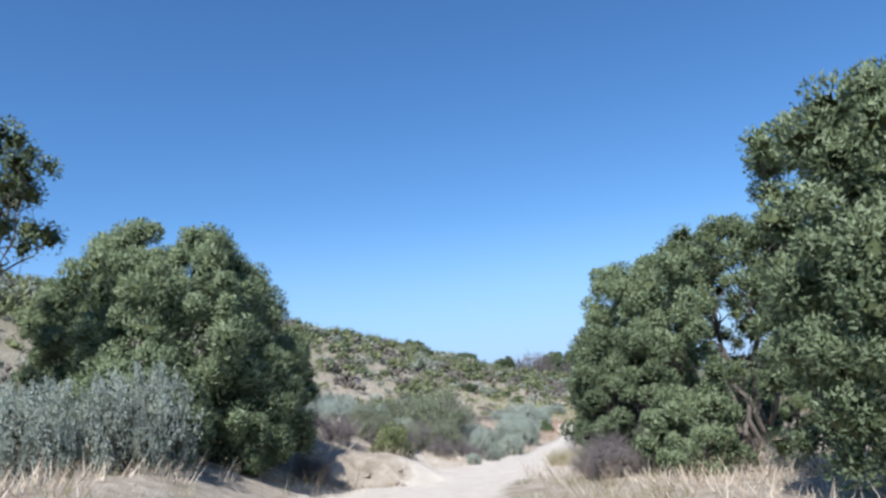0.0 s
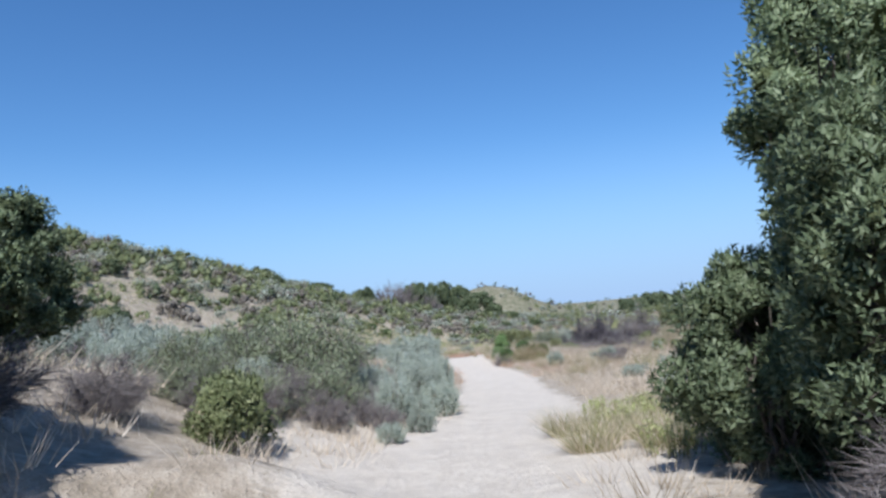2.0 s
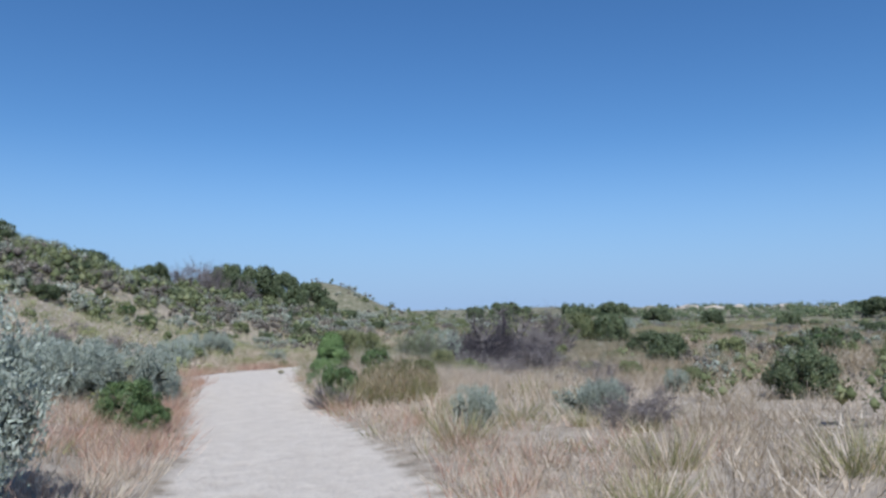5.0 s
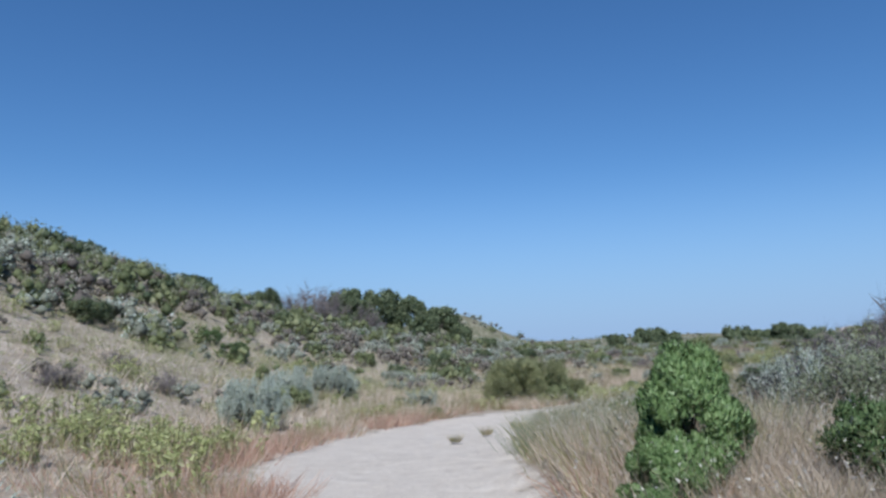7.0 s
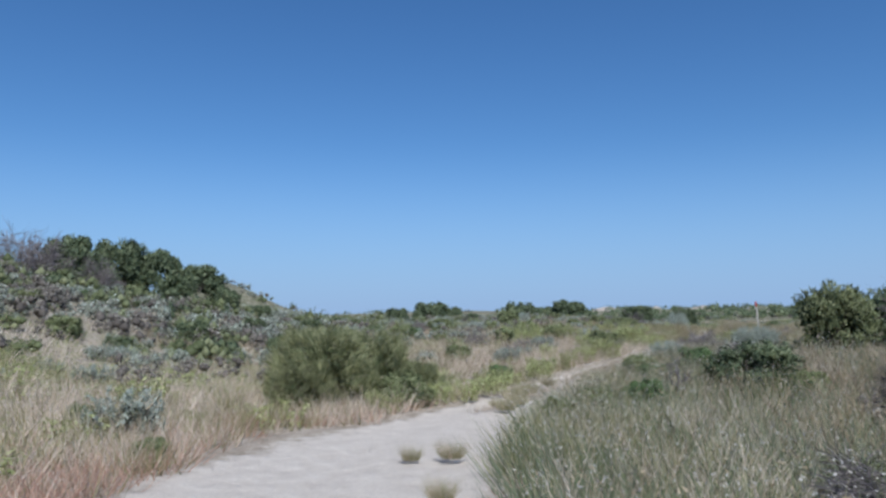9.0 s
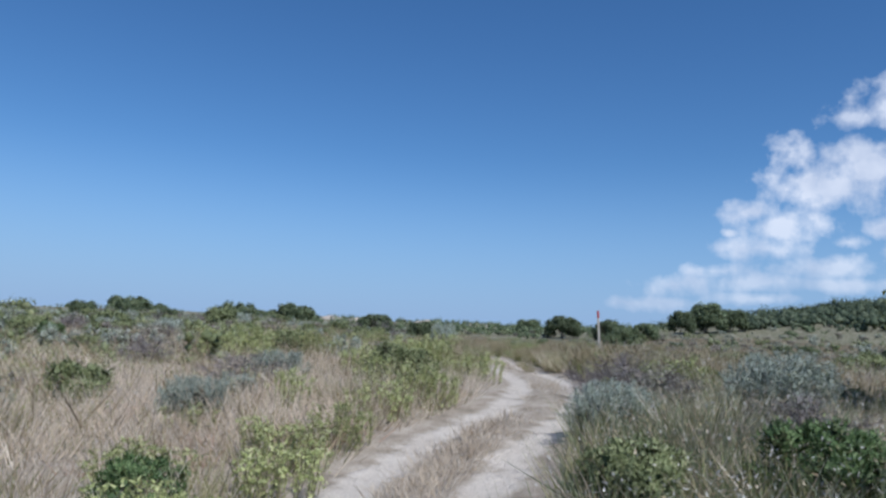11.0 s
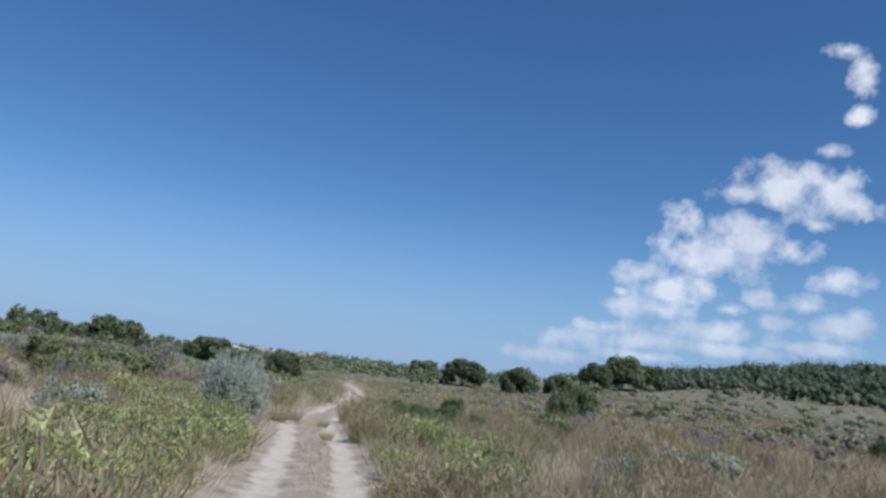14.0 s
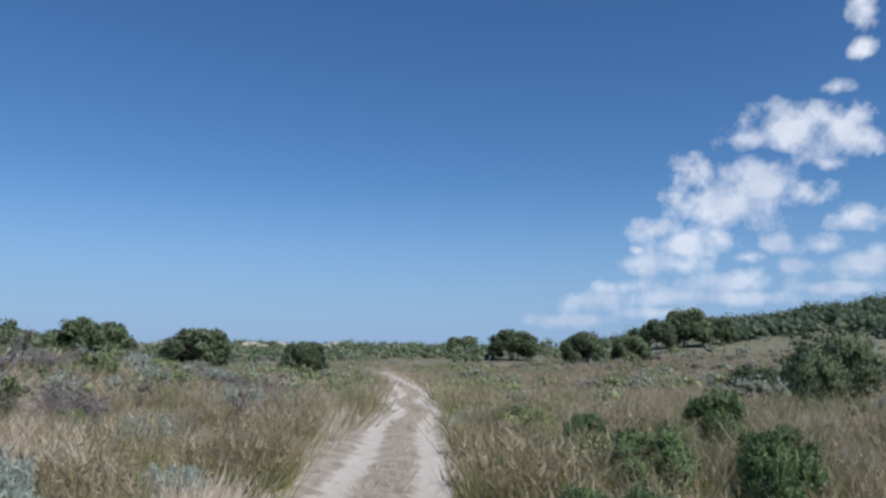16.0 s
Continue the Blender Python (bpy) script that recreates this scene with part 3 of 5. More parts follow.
def build_loose(rng, k):
    """Airy shrub: a fan of thin stems with small leaves in loose sprays and bare twigs below."""
    stems, places, ways, twigs = [], [], [], []
    for _ in range(46):
        a, out = rng.uniform(0, 6.28), 0.95 * math.sqrt(rng.random())
        foot = np.array([math.cos(a) * 0.12, math.sin(a) * 0.12, -0.05])
        tip = np.array([math.cos(a) * out, math.sin(a) * out, (0.45 + 0.55 * rng.random()) * 1.5 * math.sqrt(max(0.12, 1.08 - out * out))])
        stems.append(limb(rng, foot, tip, 0.014, 0.004, 0.06, 6, 3))
        w = rng.uniform(0.35, 1, (int(30 * k) + 6, 1)) ** 0.7
        at = foot * (1 - w) + tip * w
        twigs.append(np.c_[at, unit(tip * (1, 1, 0.6) + rng.normal(size=at.shape) * 0.7)])
        n = int(190 * k)
        w = rng.uniform(0.4, 1.08, (n, 1)) ** 0.6
        places.append(foot * (1 - w) + tip * w + rng.normal(size=(n, 3)) * (0.13, 0.13, 0.11))
        ways.append(rng.normal(size=(n, 3)) * 0.6 + (0, 0, 0.7))
    twigs = np.concatenate(twigs)
    leaves = leaf_tris(rng, np.concatenate(places), np.concatenate(ways), 0.062, 0.024)
    return {"branch_frame": [(joined(stems), BARK)], "twig_mass": [(blade_quads(rng, twigs[:, :3], twigs[:, 3:], 0.26, 0.009, 0.3), GREYTWIG)],
            "foliage": [(leaves, GREYOLIVE)]}


def build_needle(rng, k):
    """Broad bush of long feathery needle sprays."""
    r, h = 1.4, 1.75
    tips = dome_lumps(rng, int(210 * max(k, 0.5)), 0.06, 0.4) * (r, r, h)
    n, big = max(8, int(60 * k)), k**-0.4
    lean = unit(tips * (0.5, 0.5, 0) + (0, 0, 0.7) + rng.normal(size=tips.shape) * 0.25)
    feet = np.repeat(tips - lean * 0.3, n, 0) + rng.normal(size=(len(tips) * n, 3)) * 0.07
    feet[:, 2] = np.maximum(feet[:, 2], 0.02)
    ways = np.repeat(lean, n, 0) + rng.normal(size=feet.shape) * 0.27
    # dark fill between the sprays, shade painted as leaf colour
    inner = inner_shade_leaves(rng, tips[::2] * (0.72, 0.72, 0.7), np.full(len(tips[::2]), 0.24), 5, 3)
    return {"stemwork": [(stems_to(rng, tips, 16, 0.03), BARK)], "foliage": [(blade_quads(rng, feet, ways, 0.24, 0.018 * big, 0.15), NEEDLE), (inner, LEAF_SHADE)]}


def build_spurge(rng, k):
    """Clump of upright leafy stems with yellow-green heads."""
    stems, places, ways = [], [], []
    big = k**-0.4
    for _ in range(int(38 * max(k, 0.5))):
        a, out = rng.uniform(0, 6.28), 0.42 * math.sqrt(rng.random())
        foot = np.array([math.cos(a) * out, math.sin(a) * out, 0])
        tip = foot * 1.2 + (rng.normal() * 0.03, rng.normal() * 0.03, rng.uniform(0.40, 0.66) * (1.1 - out * 0.5))
        stems.append(limb(rng, foot, tip, 0.008, 0.005, 0.03, 3, 3))
        n = max(8, int(32 * k))
        w = rng.uniform(0.15, 1, (n, 1))
        places.append(foot * (1 - w) + tip * w + rng.normal(size=(n, 3)) * (0.02, 0.02, 0.01))
        ways.append(rng.normal(size=(n, 3)) * (1, 1, 0.3) + (0, 0, 1.5))
        places.append(tip + rng.normal(size=(n // 2, 3)) * (0.045, 0.045, 0.02))
        ways.append(rng.normal(size=(n // 2, 3)) * (1, 1, 0.25) + (0, 0, 0.7))
    return {"stemwork": [(joined(stems), STEM)], "leafage": [(leaf_tris(rng, np.concatenate(places), np.concatenate(ways), 0.058 * big, 0.022 * big), SPURGE)]}


def build_sedge(rng, k):
    """Tussock of thin upright blades."""
    n = int(520 * max(k, 0.35))
    a, out = rng.uniform(0, 6.28, n), 0.3 * np.sqrt(rng.random(n))
    feet = np.stack([np.cos(a) * out, np.sin(a) * out, np.zeros(n)], 1)
    ways = feet * 1.1 + (0, 0, 0.8) + rng.normal(size=(n, 3)) * 0.16
    dry, wide = rng.random(n) < 0.4, 0.009 * k**-0.4
    return {"green_tuft": [(blade_quads(rng, feet[~dry], ways[~dry], 0.62, wide, 0.15), SEDGE)], "dry_tuft": [(blade_quads(rng, feet[dry], ways[dry], 0.66, wide, 0.25), STRAW)]}


def build_broom(rng, k):
    """Dense stand of stiff upright rush-like stems, olive below with brown feathery tops."""
    n = int(900 * max(k, 0.4))
    a, out = rng.uniform(0, 6.28, n), 0.42 * np.sqrt(rng.random(n))
    feet = np.stack([np.cos(a) * out, np.sin(a) * out, np.zeros(n)], 1)
    ways = feet * 0.7 + (0, 0, 1) + rng.normal(size=(n, 3)) * 0.1
    tall = rng.uniform(0.55, 1.0, (n, 1)) * (1.0 - 0.35 * (out / 0.42) ** 2)[:, None]
    tops = feet + unit(ways) * tall * rng.uniform(0.7, 1.0, (n, 1))
    seed = unit(ways) + rng.normal(size=(n, 3)) * 0.45
    return {"green_tuft": [(blade_quads(rng, feet, ways, tall, 0.011 * k**-0.4, 0.12), SEDGE)], "dry_tuft": [(leaf_tris(rng, tops, seed, 0.13, 0.014 * k**-0.4), BROWN)]}


def build_tree(rng, k, r, h, leaf_mat, lumps, each, size, leaf=0.13, width=0.045, low=0.2, up=0.25, full=0.45, cone=1.0):
    """Many-stemmed small tree: limbs that fork from the foot, with a lumpy open crown."""
    foliage, inner, tips = bushy(rng, r, h, lumps, each, size, leaf, width, k, low, up, full, cone=cone)
    limbs, forks = [], []
    for j in range(6):
        a = j * 1.05 + rng.uniform(-0.4, 0.4)
        fork = np.array([math.cos(a) * r * rng.uniform(0.15, 0.4), math.sin(a) * r * rng.uniform(0.15, 0.4), h * rng.uniform(0.3, 0.5)])
        limbs.append(limb(rng, (math.cos(a) * 0.1, math.sin(a) * 0.1, -0.2), fork, 0.013 * h, 0.008 * h, 0.06, 6, 6))
        forks.append(fork)
    for t in tips[rng.permutation(len(tips))[:60]]:
        fork = min(forks, key=lambda f: np.linalg.norm(f - t))
        limbs.append(limb(rng, fork, t * (1.0, 1.0, 1.0), 0.005 * h, 0.003, 0.08, 5, 4))
    # the crown's second material is leaf darkened to paint its hollows as shade
    return {"trunk": [(joined(limbs), BARK)], "crown": [(foliage, leaf_mat), (inner, LEAF_SHADE)]}


# nominal half width and height, number of shapes, builder, label, category
KINDS = {
    "saltbush": (0.95, 1.1, 4, build_saltbush, "silver-grey saltbush with upright woolly sprays on sandy ground", "shrub"),
    "olive_shrub": (1.0, 1.15, 3, lambda g, k: build_rounded(g, k, 1.0, 1.15, OLIVE, 0.056, 0.026, 46, 280, 0.25), "rounded olive-green shrub growing on sandy ground", "shrub"),
    "green_shrub": (1.0, 1.3, 3, lambda g, k: build_rounded(g, k, 1.0, 1.3, GREEN, 0.054, 0.022, 50, 280, 0.22, 0.6), "leafy bright green shrub beside the sandy track", "shrub"),
    "leafy_shrub": (0.62, 1.4, 1, lambda g, k: build_rounded(g, k, 0.6, 1.35, LEAFY, 0.05, 0.019, 90, 420, 0.14, 1.0, 0.3, 1.7), "dense dark green shrub standing at the edge of the track", "shrub"),
    "dark_shrub": (1.2, 1.5, 3, lambda g, k: build_rounded(g, k, 1.2, 1.5, DARKLEAF, 0.062, 0.032, 48, 240, 0.3), "dense dark green scrub bush on the slope", "shrub"),
    "twiggy_shrub": (1.0, 1.15, 3, build_twiggy, "leafless grey shrub of fine dry twigs", "dead shrub"),
    "dead_shrub": (1.0, 1.15, 2, lambda g, k: build_twiggy(g, k, DARKTWIG), "leafless purple-grey shrub of fine dark twigs in a thicket", "dead shrub"),
    "loose_shrub": (1.0, 1.5, 3, build_loose, "airy grey-olive shrub with bare twigs showing below its leaves", "shrub"),
    "needle_bush": (1.55, 2.0, 2, build_needle, "broad bush of fine upright needle-like leaves", "shrub"),
    "spurge_clump": (0.5, 0.68, 4, build_spurge, "clump of upright stems with yellow-green leafy heads", "weed"),
    "sedge_tussock": (0.42, 0.72, 3, build_sedge, "olive and straw-coloured tussock of thin blades", "grass tussock"),
    "broom_tussock": (0.5, 0.95, 4, build_broom, "upright rush-like tussock, olive below with brown feathery tops", "grass tussock"),
    "coastal_tree": (3.0, 4.0, 3, lambda g, k: build_tree(g, k, 2.8, 3.8, DARKLEAF, 60, 420, 0.62, 0.15, 0.085), "low rounded dark green coastal tree standing in scrub", "tree"),
}
SHAPES = {}
MASSES = ("stemwork", "foliage", "leafage", "twig_mass", "branch_frame", "green_tuft", "dry_tuft")  # too fine to pick apart


def part(name, pieces, parent, label=""):
    """One mesh under a thing from pieces: pairs of (corners, faces) and material."""
    inner = np.concatenate([np.full(len(pair[1]), n > 0) for n, (pair, _) in enumerate(pieces)])
    round_ = np.concatenate([pair[2] for pair, _ in pieces]) if len(pieces[0][0]) > 2 else None
    me = mesh_from(name, *joined([pair for pair, _ in pieces]), pieces[0][1], inner if round_ is None else True, round_)
    for n, (_, material) in enumerate(pieces[1:]):
        me.materials.append(material)
    which = np.concatenate([np.full(len(pair[1]), n) for n, (pair, _) in enumerate(pieces)])
    me.polygons.foreach_set("material_index", which.astype(np.int32))
    ob = new(name, me)
    ob.parent = parent
    return tagged(ob, label, kind="stuff" if name in MASSES else "")


def stand(x, y, sx=1.0, sz=1.0, turn=0.0, lean=0.0, sink=0.03):
    return pose(x, y, height(x, y) - sink * sz, lean, 0, turn) @ Matrix.Diagonal((sx, sx, sz, 1))


def assemble(name, parts, m, label, category, group=""):
    thing = new(name)
    thing.empty_display_size = 0.2
    thing.matrix_basis = m
    for part_name, pieces in parts.items():
        part(part_name, pieces, thing)
    return tagged(thing, label, category, group)


def plant(kind, x, y, r, h, label="", group="", detail=0.6):
    """One plant of a kind at (x, y), r from its middle to its edge and h high."""
    nr, nh, count, builder, usual, category = KINDS[kind]
    pick = (kind, detail, int(abs(x * 7.3 + y * 3.1) * 10) % count)
    m = stand(x, y, r / nr, h / nh, (x * 77 + y * 131) % 360, 3 * math.sin(x * 3 + y))
    if pick not in SHAPES:
        SHAPES[pick] = ob = assemble(kind, builder(np.random.default_rng(100 + 10 * len(SHAPES)), detail), m, usual, category)
    else:
        first = SHAPES[pick]
        ob = copy_thing(first, m @ Matrix.Diagonal((*(1 / s for s in first.scale), 1)))
    return tagged(ob, label or usual, category, group or "scattered " + kind.replace("_", " ") + "s")


def own_tree(x, y, r, h, seed, label, lumps=90, each=380, size=0.5, low=0.06, leaf=0.115, full=0.4, cone=1.0):
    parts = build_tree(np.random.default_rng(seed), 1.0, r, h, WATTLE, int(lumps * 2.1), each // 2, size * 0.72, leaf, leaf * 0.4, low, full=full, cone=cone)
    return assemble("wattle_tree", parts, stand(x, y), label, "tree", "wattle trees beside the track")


def grass(name, label, spots, blades, height_, width, material, seed, lean=0.45, spread=0.15, bend=0.3):
    """Many tufts as one mass: spots are rows of x, y."""
    rng = np.random.default_rng(seed)
    n = len(spots)
    z = land(spots[:, 0], spots[:, 1])
    base = np.repeat(np.c_[spots, z], blades, 0)
    off = rng.normal(size=base.shape) * (spread, spread, 0)
    size = np.repeat(rng.uniform(0.6, 1.35, n), blades)[:, None]
    ways = off / spread * lean * 0.6 + (0, 0, 1) + rng.normal(size=base.shape) * 0.18
    me = mesh_from(name, *blade_quads(rng, base + off - (0, 0, 0.02), ways, height_ * size, width, bend), material)
    return tagged(new(name, me), label, "grass", kind="stuff")


OCTA_POINTS = np.array([(1, 0, 0), (0, 1, 0), (-1, 0, 0), (0, -1, 0), (0, 0, 1), (0, 0, -1)], float)
OCTA_FACES = np.array([face for k in range(4) for face in ((k, (k + 1) % 4, 4), ((k + 1) % 4, k, 5))])


def lumps_mass(name, label, spots, radius, high, material, seed, category="scrub", each=120, leaf=0.2, inside=None):
    """Far bushes as one mass: each a few lumps with a ragged skin of leaves round a core. inside: a darker core colour
    that paints its shade.
    """
    rng = np.random.default_rng(seed)
    gap, _ = track_side(spots[:, 0], spots[:, 1])
    size = rng.uniform(0.5, 1.4, len(spots)) * radius
    share = np.clip(42 / gap, 0.22, 1.0) * (size / radius) ** 0.7
    lumps = np.maximum(4, (11 * share).astype(int))
    size_l, feet = np.repeat(size, lumps), np.repeat(np.c_[spots, land(spots[:, 0], spots[:, 1])], lumps, 0)
    tall = np.repeat(size * high * rng.uniform(0.75, 1.25, len(spots)), lumps)
    n = len(feet)
    middles = feet + dome_lumps(rng, n, 0.1) * np.stack([size_l * 0.8, size_l * 0.8, tall * 0.9], 1)
    part_size = size_l * rng.uniform(0.24, 0.46, n) * np.repeat(9 / lumps, lumps) ** 0.3
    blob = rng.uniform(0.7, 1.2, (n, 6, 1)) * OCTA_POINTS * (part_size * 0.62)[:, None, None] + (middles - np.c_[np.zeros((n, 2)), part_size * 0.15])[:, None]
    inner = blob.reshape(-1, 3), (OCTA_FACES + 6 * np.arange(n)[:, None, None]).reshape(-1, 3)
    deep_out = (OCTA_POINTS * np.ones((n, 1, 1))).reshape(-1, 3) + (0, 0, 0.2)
    count = max(5, each // 8)
    d = unit(rng.normal(size=(n * count, 3)) + (0, 0, 0.5))
    s = part_size.repeat(count)[:, None]
    places = middles.repeat(count, 0) + d * s * rng.uniform(0.65, 1.12, (n * count, 1))
    v, f = leaf_tris(rng, places, d + rng.normal(size=d.shape) * 0.9, 0.85, 0.5)
    grow = (size_l * leaf * np.repeat(9 / lumps, lumps) ** 0.45).repeat(count)[:, None, None]
    v = (places[:, None] + (v.reshape(-1, 3, 3) - places[:, None]) * grow).reshape(-1, 3)
    skin = rounded((v, f), d + (0, 0, 0.25), 0.6)
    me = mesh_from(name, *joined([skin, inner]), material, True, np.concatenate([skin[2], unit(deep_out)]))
    # cores take the darkened colour where one is given, as painted shade
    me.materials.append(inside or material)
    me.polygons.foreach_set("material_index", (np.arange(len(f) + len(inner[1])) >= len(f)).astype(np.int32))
    return tagged(new(name, me), label, category, kind="stuff")


def herbs(name, label, spots, leaves, high, leaf, material, seed, spread=0.16):
    """Low leafy weeds as one mass."""
    rng = np.random.default_rng(seed)
    base = np.repeat(np.c_[spots, land(spots[:, 0], spots[:, 1])], leaves, 0)
    size = np.repeat(rng.uniform(0.6, 1.4, len(spots)), leaves)[:, None]
    off = rng.normal(size=base.shape) * (spread, spread, 0) * size + (0, 0, 1) * rng.uniform(0.05, 1, (len(base), 1)) * high * size
    ways = rng.normal(size=base.shape) * (1, 1, 0.4) + (0, 0, 0.8)
    return tagged(new(name, mesh_from(name, *leaf_tris(rng, base + off, ways, leaf, leaf * 0.4), material)), label, "weeds", kind="stuff")


def scatter(seed, n, box, keep):
    """Random spots in a box, kept where keep(x, y, distance to the track, side) says so."""
    rng = np.random.default_rng(seed)
    x, y = rng.uniform(box[0], box[1], n), rng.uniform(box[2], box[3], n)
    d, side = track_side(x, y)
    ok = keep(x, y, d, side) > rng.random(n)
    ok &= ~((middle_bend(x, y) > 0.5) & (side > -2.7) & (side < 1.25))
    return np.stack([x[ok], y[ok]], 1)


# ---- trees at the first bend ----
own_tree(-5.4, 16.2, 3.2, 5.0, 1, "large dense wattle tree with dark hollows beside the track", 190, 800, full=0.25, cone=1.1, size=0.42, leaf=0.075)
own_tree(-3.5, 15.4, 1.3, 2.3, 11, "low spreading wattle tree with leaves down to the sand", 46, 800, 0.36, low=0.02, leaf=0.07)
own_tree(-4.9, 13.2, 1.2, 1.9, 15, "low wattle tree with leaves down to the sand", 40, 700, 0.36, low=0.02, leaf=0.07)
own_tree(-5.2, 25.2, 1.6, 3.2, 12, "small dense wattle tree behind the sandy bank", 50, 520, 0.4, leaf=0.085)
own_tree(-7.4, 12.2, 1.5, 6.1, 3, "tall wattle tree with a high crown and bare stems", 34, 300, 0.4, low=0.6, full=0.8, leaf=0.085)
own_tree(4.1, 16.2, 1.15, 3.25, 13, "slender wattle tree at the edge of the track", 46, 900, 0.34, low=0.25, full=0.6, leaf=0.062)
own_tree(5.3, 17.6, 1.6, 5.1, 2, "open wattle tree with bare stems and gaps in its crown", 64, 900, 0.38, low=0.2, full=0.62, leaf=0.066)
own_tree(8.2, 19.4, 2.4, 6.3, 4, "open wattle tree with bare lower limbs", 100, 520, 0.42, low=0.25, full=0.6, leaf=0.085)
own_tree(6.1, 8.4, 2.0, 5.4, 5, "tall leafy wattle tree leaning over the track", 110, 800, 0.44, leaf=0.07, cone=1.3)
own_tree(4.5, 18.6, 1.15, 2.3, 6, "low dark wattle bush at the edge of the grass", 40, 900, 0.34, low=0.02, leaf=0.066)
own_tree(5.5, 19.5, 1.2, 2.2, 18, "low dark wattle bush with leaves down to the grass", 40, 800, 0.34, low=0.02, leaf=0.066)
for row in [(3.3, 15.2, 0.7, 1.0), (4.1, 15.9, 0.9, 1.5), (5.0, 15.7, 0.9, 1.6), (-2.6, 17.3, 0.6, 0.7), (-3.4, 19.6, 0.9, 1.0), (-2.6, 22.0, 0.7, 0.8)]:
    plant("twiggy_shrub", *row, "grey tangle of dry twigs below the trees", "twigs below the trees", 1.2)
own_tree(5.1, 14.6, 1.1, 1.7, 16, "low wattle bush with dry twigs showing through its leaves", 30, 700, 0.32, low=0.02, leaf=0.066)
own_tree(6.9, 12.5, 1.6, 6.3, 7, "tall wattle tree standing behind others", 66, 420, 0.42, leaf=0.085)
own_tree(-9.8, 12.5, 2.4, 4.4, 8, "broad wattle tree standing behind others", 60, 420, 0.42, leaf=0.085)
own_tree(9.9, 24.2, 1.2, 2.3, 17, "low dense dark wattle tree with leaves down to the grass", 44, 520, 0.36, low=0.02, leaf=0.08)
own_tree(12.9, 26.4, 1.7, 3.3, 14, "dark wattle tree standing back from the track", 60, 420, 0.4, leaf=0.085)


# ---- single shrubs: x, y, half width, height ----
for row in [(-4.4, 12.0, 1.0, 1.75), (-5.6, 11.2, 0.9, 1.5), (1.0, 26.4, 0.36, 0.5), (2.0, 27.9, 0.55, 0.95), (2.9, 29.4, 0.6, 1.2), (1.5, 29.0, 0.6, 0.9), (-3.4, 30.6, 1.2, 1.5), (-4.4, 33.0, 1.3, 1.7), (3.6, 33.6, 0.9, 1.2), (3.9, 36.0, 1.0, 1.4), (4.9, 41.5, 1.3, 1.9), (-0.9, 28.0, 0.6, 0.7),
            (-3.5, 31, 1.0, 1.2), (-2.6, 34.5, 1.1, 1.4), (-4.6, 36.5, 1.3, 1.6), (-3.9, 43.0, 1.1, 1.5), (-7.5, 46, 1.6, 1.9), (-5.9, 47, 1.6, 1.8), (-8.6, 44.4, 1.3, 1.5),
            (7.05, 51.7, 1.15, 1.4), (6.0, 53.2, 1.2, 1.45), (4.9, 54.8, 1.2, 1.4), (5.6, 51.3, 1.1, 1.3), (7.75, 52.5, 0.6, 0.85), (12.3, 45.4, 0.45, 0.75), (14.9, 45.2, 0.5, 0.72), (18.7, 47.5, 0.35, 0.6), (17.7, 58.4, 1.2, 1.7), (9.3, 66.6, 0.9, 1.25),
            (10.6, 71.5, 0.85, 1.3), (12.5, 76.5, 1.0, 1.2), (16.7, 62.0, 0.5, 0.8), (17.3, 62.4, 0.4, 0.65), (33.6, 75.6, 0.9, 1.0), (31.2, 77.0, 0.6, 0.7), (29.6, 82.6, 0.6, 0.6), (33.0, 84.6, 0.7, 0.7), (59.5, 99.1, 0.75, 1.15), (63.6, 102.2, 0.42, 0.5), (66.6, 99.0, 0.3, 0.4), (10.6, 34, 0.4, 0.45), (9.4, 29.5, 0.4, 0.4)]:
    plant("saltbush", *row, detail=1.0)
for row in [(-1.1, 22.6, 0.75, 1.05), (-2.4, 38.2, 1.2, 1.6), (20.7, 49.1, 0.35, 0.6),
            (-0.4, 42.5, 1.3, 1.6), (28.4, 75.6, 0.5, 0.6), (34.3, 73.4, 1.2, 2.1), (21.5, 76.3, 0.7, 0.75), (34.6, 82.9, 0.8, 0.8), (16.0, 61.6, 0.5, 0.7), (23.2, 72.0, 0.4, 0.5)]:
    plant("olive_shrub", *row)
for row in [(0.2, 28.4, 1.35, 2.1), (-1.0, 30.2, 1.1, 1.6), (1.2, 31.6, 0.9, 1.4), (-2.2, 27.0, 0.9, 1.2)]:
    plant("loose_shrub", *row, detail=1.0)
for row in [(6.9, 48.4, 0.6, 0.8), (7.2, 47.3, 0.4, 0.5), (13.4, 53.3, 0.5, 0.7), (24.0, 71.5, 0.5, 0.6), (26.3, 78.9, 0.45, 0.5), (29.3, 74.4, 0.6, 0.7), (10.9, 27.7, 1.0, 1.75), (11.9, 28.3, 0.7, 1.1),
            (64.1, 98.1, 0.32, 0.52), (64.4, 97.7, 0.32, 0.5), (65.1, 96.8, 0.42, 0.85), (64.8, 94.7, 0.45, 0.75)]:
    plant("green_shrub", *row)
plant("leafy_shrub", 12.4, 54.25, 0.52, 1.22, detail=1.0)
plant("leafy_shrub", 12.05, 54.1, 0.36, 0.68, detail=1.0)
plant("leafy_shrub", 11.75, 53.7, 0.24, 0.4, "low green shrub at the foot of a taller one", detail=1.0)
